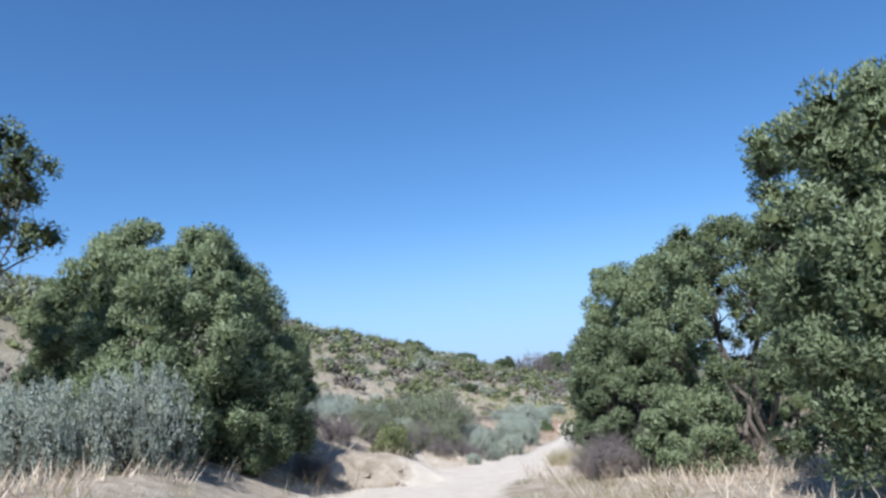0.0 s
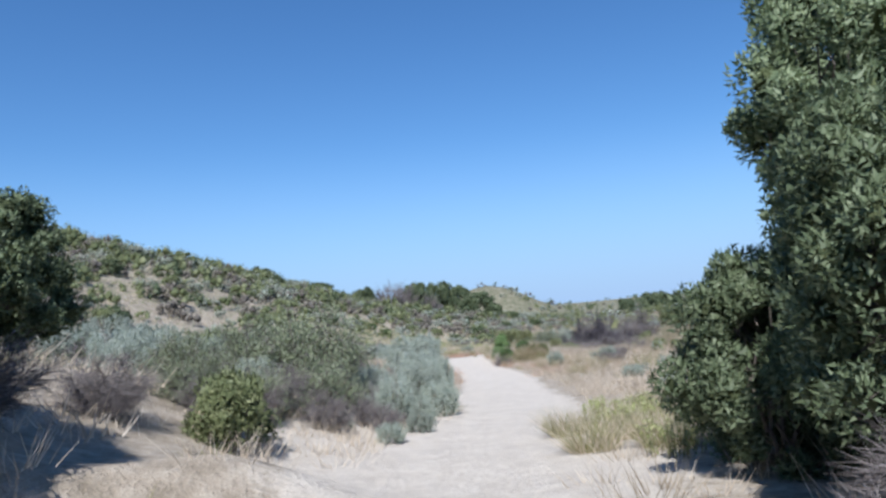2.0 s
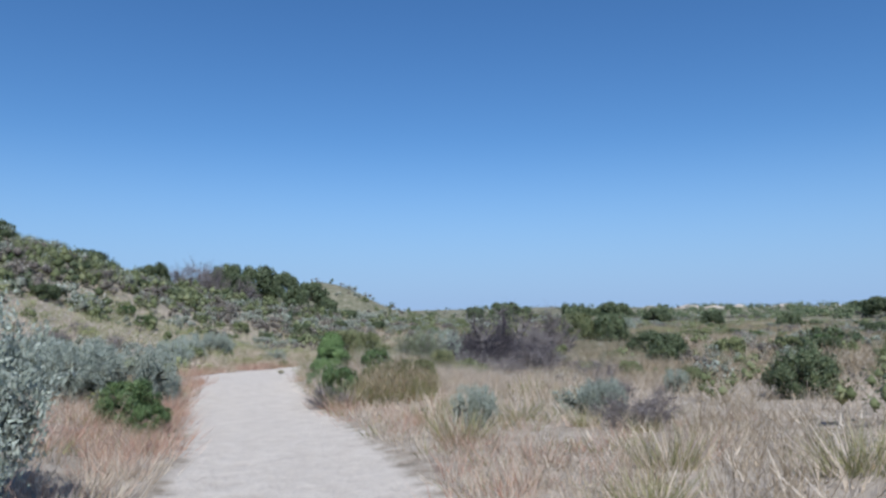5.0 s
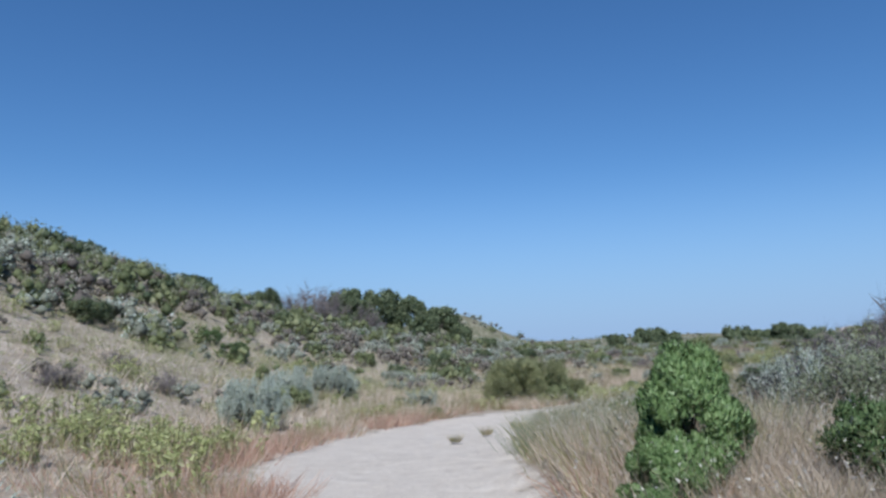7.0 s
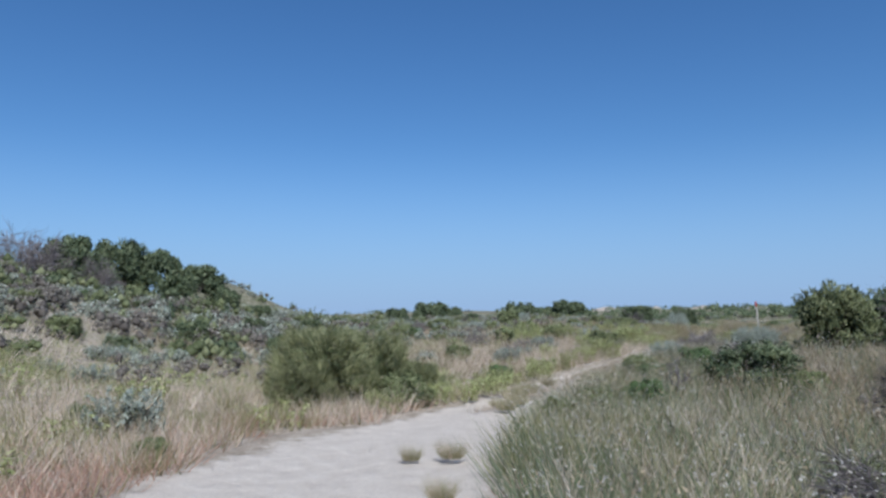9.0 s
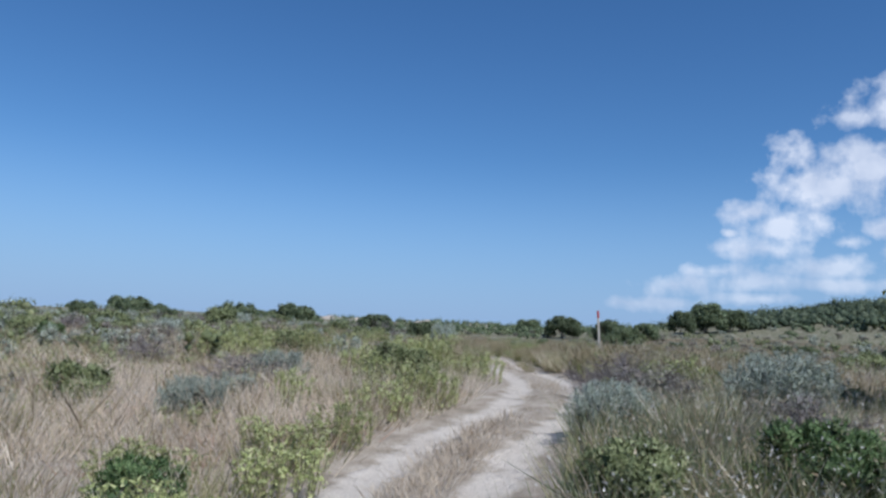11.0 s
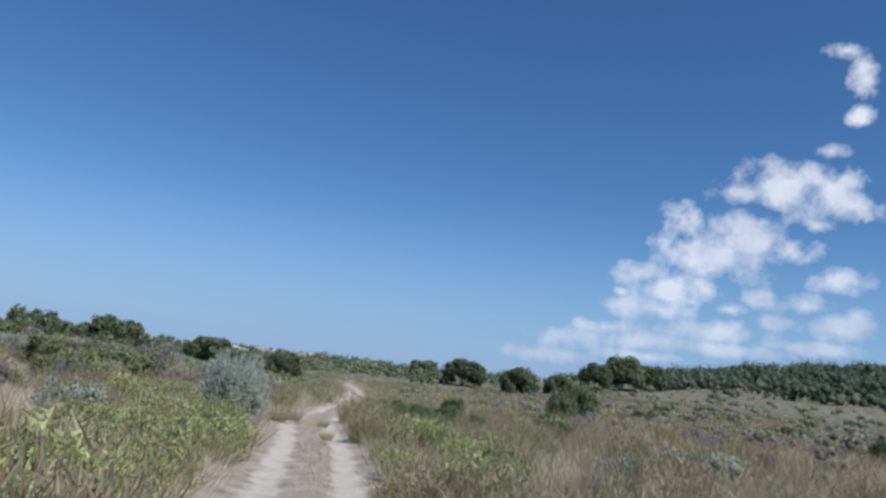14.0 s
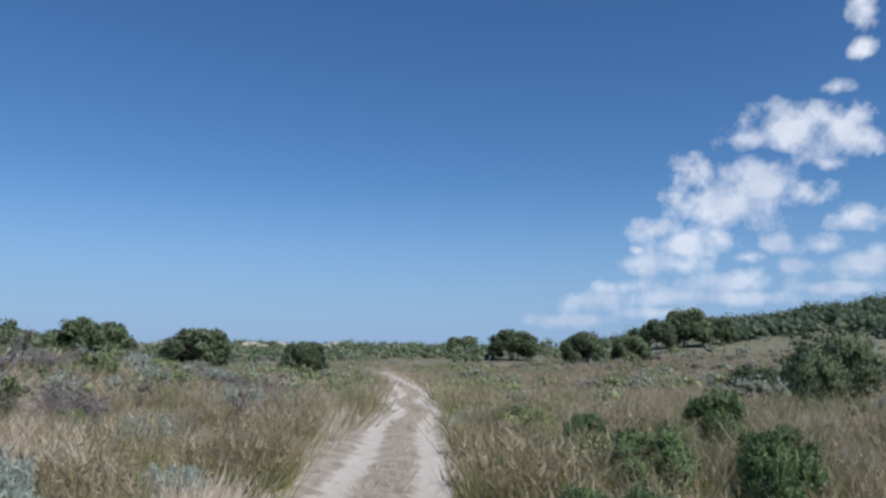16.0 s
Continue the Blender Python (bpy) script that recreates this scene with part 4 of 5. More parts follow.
for row in [(27.2, 71.4, 1.0, 1.05), (36.2, 72.6, 1.4, 2.0), (33.7, 66.1, 1.2, 1.3), (30, 60.5, 1.1, 1.4), (85.4, 99.0, 0.9, 1.1), (19.2, 44.5, 0.75, 1.0), (89.2, 99.5, 1.1, 1.3)]:
    plant("dark_shrub", *row)
for row in [(23.0, 62.4, 1.3, 1.6), (33.2, 77.4, 0.9, 0.9), (35.0, 78.6, 0.8, 0.8), (31.4, 75.0, 0.8, 0.7), (28.2, 73.9, 0.5, 0.45), (25.6, 65.5, 1.5, 2.3), (28.5, 67.5, 1.5, 3.0), (22.0, 58.0, 1.3, 1.4), (20.0, 55.8, 1.0, 1.2), (17.6, 62.6, 0.7, 0.8), (18.2, 64.2, 0.8, 0.8),
            (1.0, 32.0, 0.9, 0.9), (2.0, 31.6, 0.7, 0.8), (-0.6, 31.6, 1.0, 1.2), (1.3, 30.2, 0.86, 1.0), (-2.4, 29.6, 1.0, 1.0), (-6.8, 40.4, 1.7, 1.9), (14.6, 43.9, 0.8, 0.7), (17.1, 54.0, 1.3, 1.0), (16.0, 46.6, 0.6, 0.6), (11.0, 49.6, 0.5, 0.6)]:
    plant("twiggy_shrub", *row)
for row in [(19.9, 62.4, 0.8, 1.2), (20.9, 63.4, 0.9, 1.1), (18.8, 60.2, 0.9, 1.3), (20.0, 61.0, 1.2, 1.3), (18.6, 58.0, 1.0, 1.6), (21.2, 60.0, 1.3, 1.8), (17.2, 58.7, 0.9, 1.2), (16.9, 56.8, 0.9, 1.2), (19.6, 59.0, 1.2, 1.5),
            (23.4, 64.9, 0.9, 2.2), (22.3, 64.0, 1.0, 1.7), (20.9, 59.3, 0.5, 2.7), (19.2, 58.4, 0.5, 2.4), (24.4, 66.4, 1.1, 1.5), (22.6, 60.6, 1.2, 1.3), (23.8, 61.6, 1.2, 1.2), (20.2, 56.6, 1.1, 1.1)]:
    plant("dead_shrub", *row, group="thicket of dead shrubs", detail=1.6)
for row in [(20.2, 77.6, 1.5, 2.25), (21.8, 78.4, 1.6, 2.2), (20.8, 79.3, 1.6, 2.3), (22.6, 77.5, 0.9, 1.2), (19.3, 76.9, 0.9, 1.2), (13.4, 50.6, 0.7, 1.0), (12.6, 50.9, 0.6, 0.9), (15.4, 53.4, 0.5, 0.9),
            (14.8, 59.4, 0.5, 0.75)]:
    plant("needle_bush", *row, detail=1.0)
for row in [(39.6, 85.8, 0.6, 0.72), (38.9, 85.4, 0.5, 0.66), (37.3, 83.2, 0.42, 0.55), (36.8, 83.0, 0.36, 0.5), (37.6, 84.6, 0.4, 0.62), (37.0, 84.3, 0.4, 0.6), (53.6, 94.0, 0.45, 0.68), (53.2, 94.6, 0.4, 0.66), (54.1, 95.7, 0.4, 0.6), (51.6, 93.2, 0.42, 0.42),
            (51.2, 92.9, 0.3, 0.38), (54.5, 91.2, 0.38, 0.52), (55.0, 91.6, 0.34, 0.48), (56.7, 93.0, 0.25, 0.38), (8.0, 59.8, 0.6, 0.6), (7.4, 60.8, 0.6, 0.6), (6.6, 61.8, 0.6, 0.6), (8.4, 61.4, 0.5, 0.55), (7.5, 62.6, 0.6, 0.55), (5.8, 60.4, 0.6, 0.6)]:
    plant("spurge_clump", *row, detail=0.8)
for row in [(20.6, 75.6, 0.45, 0.5), (22.4, 76.5, 0.5, 0.55), (23.2, 76.4, 0.45, 0.5), (24.3, 76.7, 0.5, 0.5), (24.9, 77.6, 0.5, 0.55), (25.9, 78.2, 0.5, 0.5), (27.4, 78.4, 0.45, 0.5), (28.3, 79.4, 0.5, 0.55), (29.4, 79.6, 0.45, 0.5), (26.8, 79.6, 0.5, 0.5), (30.8, 80.2, 0.5, 0.55), (32.0, 80.9, 0.5, 0.5), (24.0, 78.2, 0.5, 0.5)]:
    plant("spurge_clump", *row, detail=0.8)
for row in [(4.8, 22.6, 0.42, 0.5), (5.7, 23.6, 0.42, 0.5), (5.0, 24.0, 0.4, 0.45), (6.6, 23.4, 0.45, 0.55), (4.2, 20.2, 0.4, 0.5)]:
    plant("spurge_clump", *row, detail=0.8)
for row in [(3.6, 21.3, 0.45, 0.5), (4.3, 22.1, 0.4, 0.55), (4.5, 20.9, 0.45, 0.65), (4.0, 23.2, 0.4, 0.5), (5.3, 23.5, 0.4, 0.5), (6.2, 24.6, 0.4, 0.5), (41.0, 81.0, 0.4, 0.45), (62.1, 99.9, 0.36, 0.55), (62.5, 99.7, 0.36, 0.52), (42.1, 85.9, 0.42, 0.85), (42.6, 86.1, 0.4, 0.85), (41.8, 86.2, 0.4, 0.75), (43.4, 83.4, 0.5, 0.7), (44.0, 84.0, 0.55, 0.75), (44.8, 84.3, 0.5, 0.7)]:
    plant("sedge_tussock", *row, detail=1.6)
for x, y, r, top in [(95.4, 190, 4.8, 3.0), (99.5, 188, 3.2, 1.9), (86, 186, 2.8, 1.7), (95.5, 161, 3.6, 2.3), (103, 157, 4.0, 2.5), (100, 160, 2.6, 1.4), (91, 131, 2.4, 1.0), (98, 138, 2.2, 0.8), (164, 142, 4.4, 3.6), (149, 126, 3.2, 2.7), (156, 122, 3.0, 2.5),
                     (202, 124, 6.0, 8.7), (209, 120, 4.8, 7.7), (194, 127, 3.6, 6.4), (185, 162, 4.0, 3.2), (137, 204, 5.0, 2.2), (113, 141, 2.6, 0.6)]:
    plant("coastal_tree", x, y, r, top - height(x, y) + 0.1, group="trees on the skyline", detail=0.3)
for x, y, r, h in [(21.5, 129, 2.6, 4.6), (25.0, 130, 2.8, 5.2), (28.5, 130, 3.0, 4.8), (31.5, 128, 2.6, 4.0), (33.5, 126.5, 1.4, 2.4), (12.5, 124, 2.2, 3.0), (6.0, 118, 2.0, 2.6), (-2, 112, 2.2, 2.8)]:
    plant("coastal_tree", x, y, r, h, "dark green tree on the flank of the hill", "trees on the hill", 0.3)
for x, y, r, h in [(17.5, 128, 2.4, 4.6), (19.5, 127, 2.2, 4.0), (23.0, 126.5, 1.8, 3.0), (15.0, 127, 1.8, 3.6)]:
    plant("twiggy_shrub", x, y, r, h, "tall leafless purple-grey thicket on the hill", "thicket on the hill", 0.3)

# ---- shrubs and tussocks along the last stretch and the slope ----
for row in [(41.5, 87.5, 0.7, 0.9), (44.3, 89.2, 0.45, 0.7), (39.2, 84.9, 0.55, 0.65), (38.4, 85.2, 0.5, 0.8), (40.3, 86.9, 0.6, 0.8), (57.9, 92.9, 0.6, 0.9), (52.6, 95.6, 0.6, 0.75), (59.9, 93.8, 0.45, 0.8), (56.2, 91.0, 0.5, 0.75), (58.6, 91.6, 0.45, 0.7), (52.3, 89.0, 0.55, 0.8), (49.6, 84.8, 0.5, 0.75), (48.4, 82.6, 0.5, 0.7), (50.9, 83.2, 0.55, 0.8)]:
    plant("spurge_clump", *row, detail=0.8)
for row in [(46.6, 88.9, 0.75, 1.2), (45.9, 88.4, 0.6, 0.95), (64.9, 102.7, 0.69, 0.86), (65.4, 102.7, 0.52, 0.9), (57.2, 98.6, 0.6, 0.8), (46.9, 85.6, 0.6, 0.95), (47.8, 86.2, 0.7, 1.0), (48.9, 86.4, 0.6, 0.9), (45.9, 84.9, 0.55, 0.8), (50.2, 87.4, 0.6, 0.95),
            (12.2, 49.9, 0.5, 0.9), (12.9, 50.4, 0.55, 1.0), (12.1, 49.3, 0.5, 0.8), (13.5, 51.2, 0.5, 0.9), (12.9, 49.4, 0.5, 0.9), (43.6, 82.5, 0.6, 0.95), (44.3, 82.6, 0.5, 0.9), (44.6, 82.9, 0.5, 0.85), (43.0, 81.6, 0.5, 0.8), (42.0, 80.9, 0.55, 0.8), (45.4, 82.0, 0.55, 0.9)]:
    plant("broom_tussock", *row, detail=1.0)
for row in [(58.7, 98.7, 0.95, 1.9), (61.1, 101.3, 0.6, 0.9), (65.7, 105.1, 0.56, 0.76), (73.0, 103.5, 0.54, 0.57), (1.7, 26.1, 0.45, 1.0), (0.5, 25.1, 0.35, 0.35), (0.8, 26.0, 0.38, 0.42), (4.4, 34.9, 0.6, 1.3), (2.2, 26.5, 0.4, 0.6), (2.0, 25.3, 0.3, 0.4), (2.9, 27.8, 0.5, 0.8), (1.3, 24.2, 0.3, 0.35)]:
    plant("saltbush", *row, detail=1.0)
for row in [(0.3, 25.8, 0.8, 1.05), (-0.7, 24.9, 0.5, 0.9), (-1.8, 24.2, 0.65, 0.95), (15.6, 55.6, 0.8, 1.45), (16.4, 56.4, 0.7, 1.2)]:
    plant("loose_shrub", *row, detail=1.0)
for row in [(68.3, 99.5, 0.42, 0.85), (70.1, 98.0, 0.55, 1.1), (71.7, 101.8, 0.7, 0.7), (66.6, 98.2, 0.6, 0.8), (67.4, 97.0, 0.55, 0.8), (63.2, 95.4, 0.55, 0.75), (53.8, 87.6, 0.5, 0.6), (11.35, 50.2, 0.5, 0.85), (27.5, 74.3, 0.5, 0.5)]:
    plant("green_shrub", *row)
for row in [(81.6, 96.8, 1.3, 2.2), (80.3, 97.2, 0.9, 1.6)]:
    plant("dark_shrub", *row, "dense dark green bush standing above the brown flat")

for row in [(24.0, 75.5, 0.24, 0.38), (24.6, 75.9, 0.22, 0.33), (25.1, 76.2, 0.24, 0.38), (26.5, 77.1, 0.22, 0.35), (22.9, 74.7, 0.16, 0.22), (18.5, 70.0, 0.19, 0.28), (18.0, 70.2, 0.14, 0.22), (22.6, 74.0, 0.22, 0.31), (23.5, 74.7, 0.22, 0.31),
            (14.3, 64.7, 0.14, 0.22), (15.6, 66.1, 0.17, 0.25), (17.0, 68.0, 0.16, 0.25), (12.9, 62.5, 0.13, 0.18), (42.0, 83.9, 0.16, 0.20), (43.7, 84.9, 0.19, 0.25), (45.3, 86.0, 0.17, 0.25), (58.6, 95.6, 0.17, 0.28), (61.9, 98.1, 0.19, 0.30)]:
    plant("sedge_tussock", *row, "low dry tuft on the crown between the ruts", "tufts along the middle of the track", 1.6)
for row in [(-0.8, 24.3, 0.6, 0.8), (-0.3, 25.3, 0.6, 0.9), (0.3, 24.9, 0.5, 0.6), (0.9, 25.6, 0.5, 0.65), (1.4, 25.4, 0.4, 0.5), (1.6, 26.8, 0.5, 0.8), (-1.4, 23.6, 0.6, 0.8)]:
    plant("twiggy_shrub", *row, "grey tangle of dry twigs at the foot of the slope", "dry shrubs at the foot of the slope", 1.2)

# ---- scattered shrubs ----


def patchy(x, y, size, shift):
    return 0.5 + 0.5 * np.sin(x / size + shift + 1.3 * np.sin(y / size * 0.8)) * np.sin(y / size * 1.1 - shift)


def drift(x, y, low, high):
    """One where a patch of one sort of grass grows beside the two ruts, and everywhere before them."""
    k = 0.5 * patchy(x, y, 0.85, 0.3) + 0.3 * patchy(y, x, 0.47, 2.1) + 0.2 * patchy(x, y, 2.3, 4.0)
    return np.where(x > 33, (k > low) & (k < high), 1)


def scatter_kind(kind, seed, n, box, keep, r, h, most=240, detail=0.28):
    rng = np.random.default_rng(seed + 500)
    for x, y in scatter(seed, n, box, keep)[:most]:
        k = rng.uniform(0.6, 1.3)
        plant(kind, x, y, r * k, h * k * rng.uniform(0.8, 1.2), detail=detail)


def verge(x, y):
    """How close to the middle of the track grass begins."""
    return 1.65 - 0.35 * np.clip((x - 18) / 14, 0, 1)


NEAR = (-30, 100, 14, 130)
scatter_kind("saltbush", 21, 1500, NEAR, lambda x, y, d, s: (d > 3.4) * (d < 42) * patchy(x, y, 7, 0.4) * 0.85 * np.where(s > 0, 0.55, 1) * ~((x > 9) & (x < 34) & (y > 50) & (d < 14) & (s > 0)), 0.6, 0.55, 200)
LEFT = (36, 84, 88, 128)
scatter_kind("saltbush", 97, 900, LEFT, lambda x, y, d, s: (d > 4) * (d < 26) * (s < 0) * patchy(x, y, 5, 1.4), 0.7, 0.75, 40)
scatter_kind("olive_shrub", 98, 900, LEFT, lambda x, y, d, s: (d > 5) * (d < 26) * (s < 0) * patchy(x, y, 5, 3.4), 0.8, 0.85, 40)
scatter_kind("twiggy_shrub", 99, 900, LEFT, lambda x, y, d, s: (d > 4) * (d < 26) * (s < 0) * patchy(x, y, 5, 5.0), 0.75, 0.7, 40)
scatter_kind("olive_shrub", 22, 900, NEAR, lambda x, y, d, s: (d > 6) * (d < 45) * patchy(x, y, 9, 2.4) * 0.6, 0.7, 0.75, 100)
scatter_kind("twiggy_shrub", 23, 1100, NEAR, lambda x, y, d, s: (d > 5) * (d < 42) * patchy(x, y, 8, 4.1) * 0.6, 0.75, 0.65, 110)
scatter_kind("dark_shrub", 24, 700, NEAR, lambda x, y, d, s: (d > 14) * (d < 48) * patchy(x, y, 11, 1.0) * 0.5, 0.8, 0.85, 90)
scatter_kind("green_shrub", 25, 500, NEAR, lambda x, y, d, s: (d > 9) * (d < 40) * patchy(x, y, 10, 5.0) * 0.4, 0.55, 0.6, 40)
scatter_kind("sedge_tussock", 26, 6000, NEAR, lambda x, y, d, s: (d > verge(x, y) + 0.1) * (d < 8) * (x > 10) * np.where(s > 0, 0.8, 0.25), 0.42, 0.55, 290)
scatter_kind("spurge_clump", 27, 4000, (-8, 30, 50, 84), lambda x, y, d, s: (d > 2.4) * (d < 16) * (s < 0) * patchy(x, y, 5, 0.2), 0.45, 0.42, 95)
scatter_kind("spurge_clump", 29, 6000, (30, 62, 76, 106), lambda x, y, d, s: (d > 1.25) * (d < 9) * (s < 0) * np.exp(-d / 5) * patchy(x, y, 2.0, 0.2) ** 1.5, 0.5, 0.8, 60, 0.8)
scatter_kind("spurge_clump", 28, 2500, (30, 90, 60, 112), lambda x, y, d, s: (d > 1.25) * (d < 7) * (s > 0) * np.exp(-d / 1.6) * 1.0, 0.44, 0.62, 105, 0.8)
scatter_kind("broom_tussock", 103, 7000, (36, 80, 76, 116), lambda x, y, d, s: (d > np.where(s > 0, 1.3, 1.9)) * (d < 14) * np.exp(-d / 3.5) * np.where(s > 0, 1, 0.4) * drift(x, y, 0.47, 0.6), 0.5, 0.8, 190, 0.6)
scatter_kind("twiggy_shrub", 105, 3000, (36, 74, 74, 108), lambda x, y, d, s: (d > 2.2) * (d < 12) * (s > 0) * np.exp(-d / 6) * patchy(x, y, 2.2, 3.5), 0.42, 0.6, 34, 0.6)
scatter_kind("green_shrub", 95, 1500, (36, 78, 70, 112), lambda x, y, d, s: (d > 1.5) * (d < 7) * (s > 0) * np.exp(-d / 4) * patchy(x, y, 3, 2.2), 0.34, 0.38, 16, 0.6)
scatter_kind("olive_shrub", 96, 1500, (10, 78, 50, 112), lambda x, y, d, s: (d > 1.7) * (d < 8) * np.exp(-d / 4) * np.where(s > 0, 1, 0.3) * patchy(x, y, 3, 0.9), 0.36, 0.42, 34, 0.6)

# ---- far scrub ----


def far_spots(seed, n, near, reach, hill=True):
    """Spots out to a distance, the closer the denser, and denser on the hill."""
    rng = np.random.default_rng(seed)
    a, d = rng.uniform(0, 2 * math.pi, n), near + (reach - near) * rng.random(n) ** 1.6
    k = rng.integers(60, len(LINE), n)
    x, y = LINE[k, 0] + np.cos(a) * d, LINE[k, 1] + np.sin(a) * d
    gap, _ = track_side(x, y)
    ok = (gap > near) & (y > 24) & (y > x * 0.3 + 5) & (x > -45) & ((gap > 95) | (y > x * 0.75 + 42) | (rng.random(n) < 0.35))
    return np.stack([x[ok], y[ok]], 1)


def hill_spots(seed, n):
    rng = np.random.default_rng(seed)
    k = rng.integers(0, len(RIDGE), n)
    x, y = RIDGE[k, 0] + rng.normal(size=n) * 18, RIDGE[k, 1] + rng.normal(size=n) * 18
    gap, _ = track_side(x, y)
    facing = (x - RIDGE[k, 0]) * 0.85 - (y - RIDGE[k, 1]) * 0.5 > -7
    lift = land(x, y) + 2
    thin = rng.random(n) < np.clip(0.4 + lift / 8, 0.4, 1) * (0.5 + 0.5 * patchy(x, y, 6, 0.9))
    return np.stack([x, y], 1)[(gap > 12) & facing & (y > 18) & thin]


lumps_mass("silver_scrub", "silver-grey saltbush scattered over the hill and the flats", np.vstack([hill_spots(31, 1300), far_spots(32, 2200, 26, 260)]), 0.95, 0.85, SILVER, 33, each=150, leaf=0.14, inside=SILVER_SHADE)
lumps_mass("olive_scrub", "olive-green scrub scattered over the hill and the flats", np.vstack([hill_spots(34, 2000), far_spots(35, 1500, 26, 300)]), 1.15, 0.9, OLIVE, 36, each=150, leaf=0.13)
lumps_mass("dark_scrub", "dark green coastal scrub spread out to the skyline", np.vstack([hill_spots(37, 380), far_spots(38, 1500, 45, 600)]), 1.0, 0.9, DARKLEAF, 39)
lumps_mass("grey_scrub", "dry grey-brown scrub scattered over the hill and the flats", np.vstack([hill_spots(40, 1300), far_spots(41, 1700, 20, 220)]), 0.95, 0.8, GREYSCRUB, 42, each=150, leaf=0.13, inside=TWIG_SHADE)


def mid_spots(seed, n, shift, near=9.0):
    """Spots in loose drifts in the middle distance on both sides of the track."""
    return scatter(seed, int(n * 1.7), (-28, 190, 22, 180), lambda x, y, d, s: (d > near) * (d < 110) * (y > x * 0.3 + 5) * patchy(x, y, 7, shift) ** 1.3 * np.where((y < 78) & (y > 48) & (s < 0), 0.45, 1) * np.where((x > 45) & (s > 0) & (d < 90), 0.3, 1))


lumps_mass("silver_scrub", "low silver-grey saltbush in drifts beyond the track", mid_spots(81, 1500, 0.4, 13.0), 0.62, 0.9, SILVER, 82, inside=SILVER_SHADE)
lumps_mass("grey_scrub", "low dry grey-brown scrub in drifts beyond the track", mid_spots(83, 1400, 3.0, 15.0), 0.66, 0.85, GREYSCRUB, 84, inside=TWIG_SHADE)
lumps_mass("olive_scrub", "low olive-green scrub in drifts beyond the track", mid_spots(85, 1300, 1.6, 13.0), 0.66, 0.9, OLIVE, 86)
lumps_mass("dark_scrub", "low dark green scrub in drifts beyond the track", mid_spots(87, 420, 4.4, 16.0), 0.9, 1.0, DARKLEAF, 88)


def low_spots(seed, n, shift):
    """Small spots close by the track, in loose drifts."""
    return scatter(seed, n, (-14, 110, 24, 130), lambda x, y, d, s: (d > 7) * (d < 34) * patchy(x, y, 3.4, shift) ** 1.6 * np.where(s > 0, 0.55, 1))


lumps_mass("silver_scrub", "small silver-grey saltbushes dotted through dry grass", low_spots(181, 2400, 0.9), 0.5, 1.15, SILVER, 182, each=240, leaf=0.11, inside=SILVER_SHADE)
lumps_mass("grey_scrub", "small dry grey-brown bushes dotted through dry grass", low_spots(183, 2800, 3.9), 0.52, 1.1, GREYSCRUB, 184, each=240, leaf=0.11, inside=TWIG_SHADE)
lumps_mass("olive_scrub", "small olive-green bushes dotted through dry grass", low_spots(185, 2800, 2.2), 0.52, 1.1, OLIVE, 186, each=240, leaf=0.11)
wood_rng = np.random.default_rng(43)
wood = np.stack([wood_rng.uniform(185, 330, 2300), wood_rng.uniform(-40, 165, 2300)], 1)
wood = wood[land(wood[:, 0], wood[:, 1]) > 2.6 + 2.0 * wood_rng.random(2300)]
lumps_mass("woodland", "dark green low woodland covering a far hill", wood, 3.0, 0.8, WOODLEAF, 44, "woodland", 110, 0.12)
ridge_rng = np.random.default_rng(47)
ridge_a, ridge_d = ridge_rng.uniform(0.38, 0.82, 330), ridge_rng.uniform(170, 330, 330)
lumps_mass("far_treebelt", "low dark scrub covering a far rise", np.stack([17 + np.cos(ridge_a) * ridge_d, 68 + np.sin(ridge_a) * ridge_d], 1), 1.7, 0.75, DARKLEAF, 48, "woodland", 160, 0.13)
belt_rng = np.random.default_rng(45)
belt_a, belt_d = belt_rng.uniform(-0.6, 1.9, 800), belt_rng.uniform(150, 520, 800)
belt_a = belt_a + 0.05 * np.sin(belt_a * 37)
lumps_mass("far_treebelt", "far belt of low dark trees along the skyline", np.stack([30 + np.cos(belt_a) * belt_d, 60 + np.sin(belt_a) * belt_d], 1), 1.5, 0.8, DARKLEAF, 46, "woodland", 160, 0.13)

# ---- grasses ----
WIDE, CLOSE = (-25, 100, -4, 128), (-12, 75, 4, 112)


grass("dry_grass", "tangled straw-coloured dry grass over sandy ground", scatter(51, 80000, CLOSE, lambda x, y, d, s: (d > verge(x, y)) * np.exp(-d / 5) * np.clip((y - 19) / 6, 0.2, 1) * (0.3 + 0.7 * patchy(x, y, 3, 0.7))), 32, 0.30, 0.011, STRAW, 52)
grass("dry_grass", "thin straw-coloured dry grass between shrubs", scatter(61, 100000, WIDE, lambda x, y, d, s: (d > 4) * np.exp(-d / 22) * (0.25 + 0.75 * patchy(x, y, 5, 0.7))), 9, 0.32, 0.030, STRAW, 62, spread=0.3)
grass("brown_grass", "brown seeding grass standing in dense stands", scatter(53, 160000, CLOSE, lambda x, y, d, s: (d > verge(x, y) + 0.15) * np.exp(-d / 8) * np.where(s > 0, np.where(x > 34, 0.2, 0.6), 0.2) * np.clip((x - 8) / 20, 0.1, 1) * drift(x, y, 0.55, 1) * (0.12 + 0.88 * patchy(x, y, 2.0, 2.0) ** 1.4)), 24, 0.56, 0.011, BROWN, 54, lean=0.22)
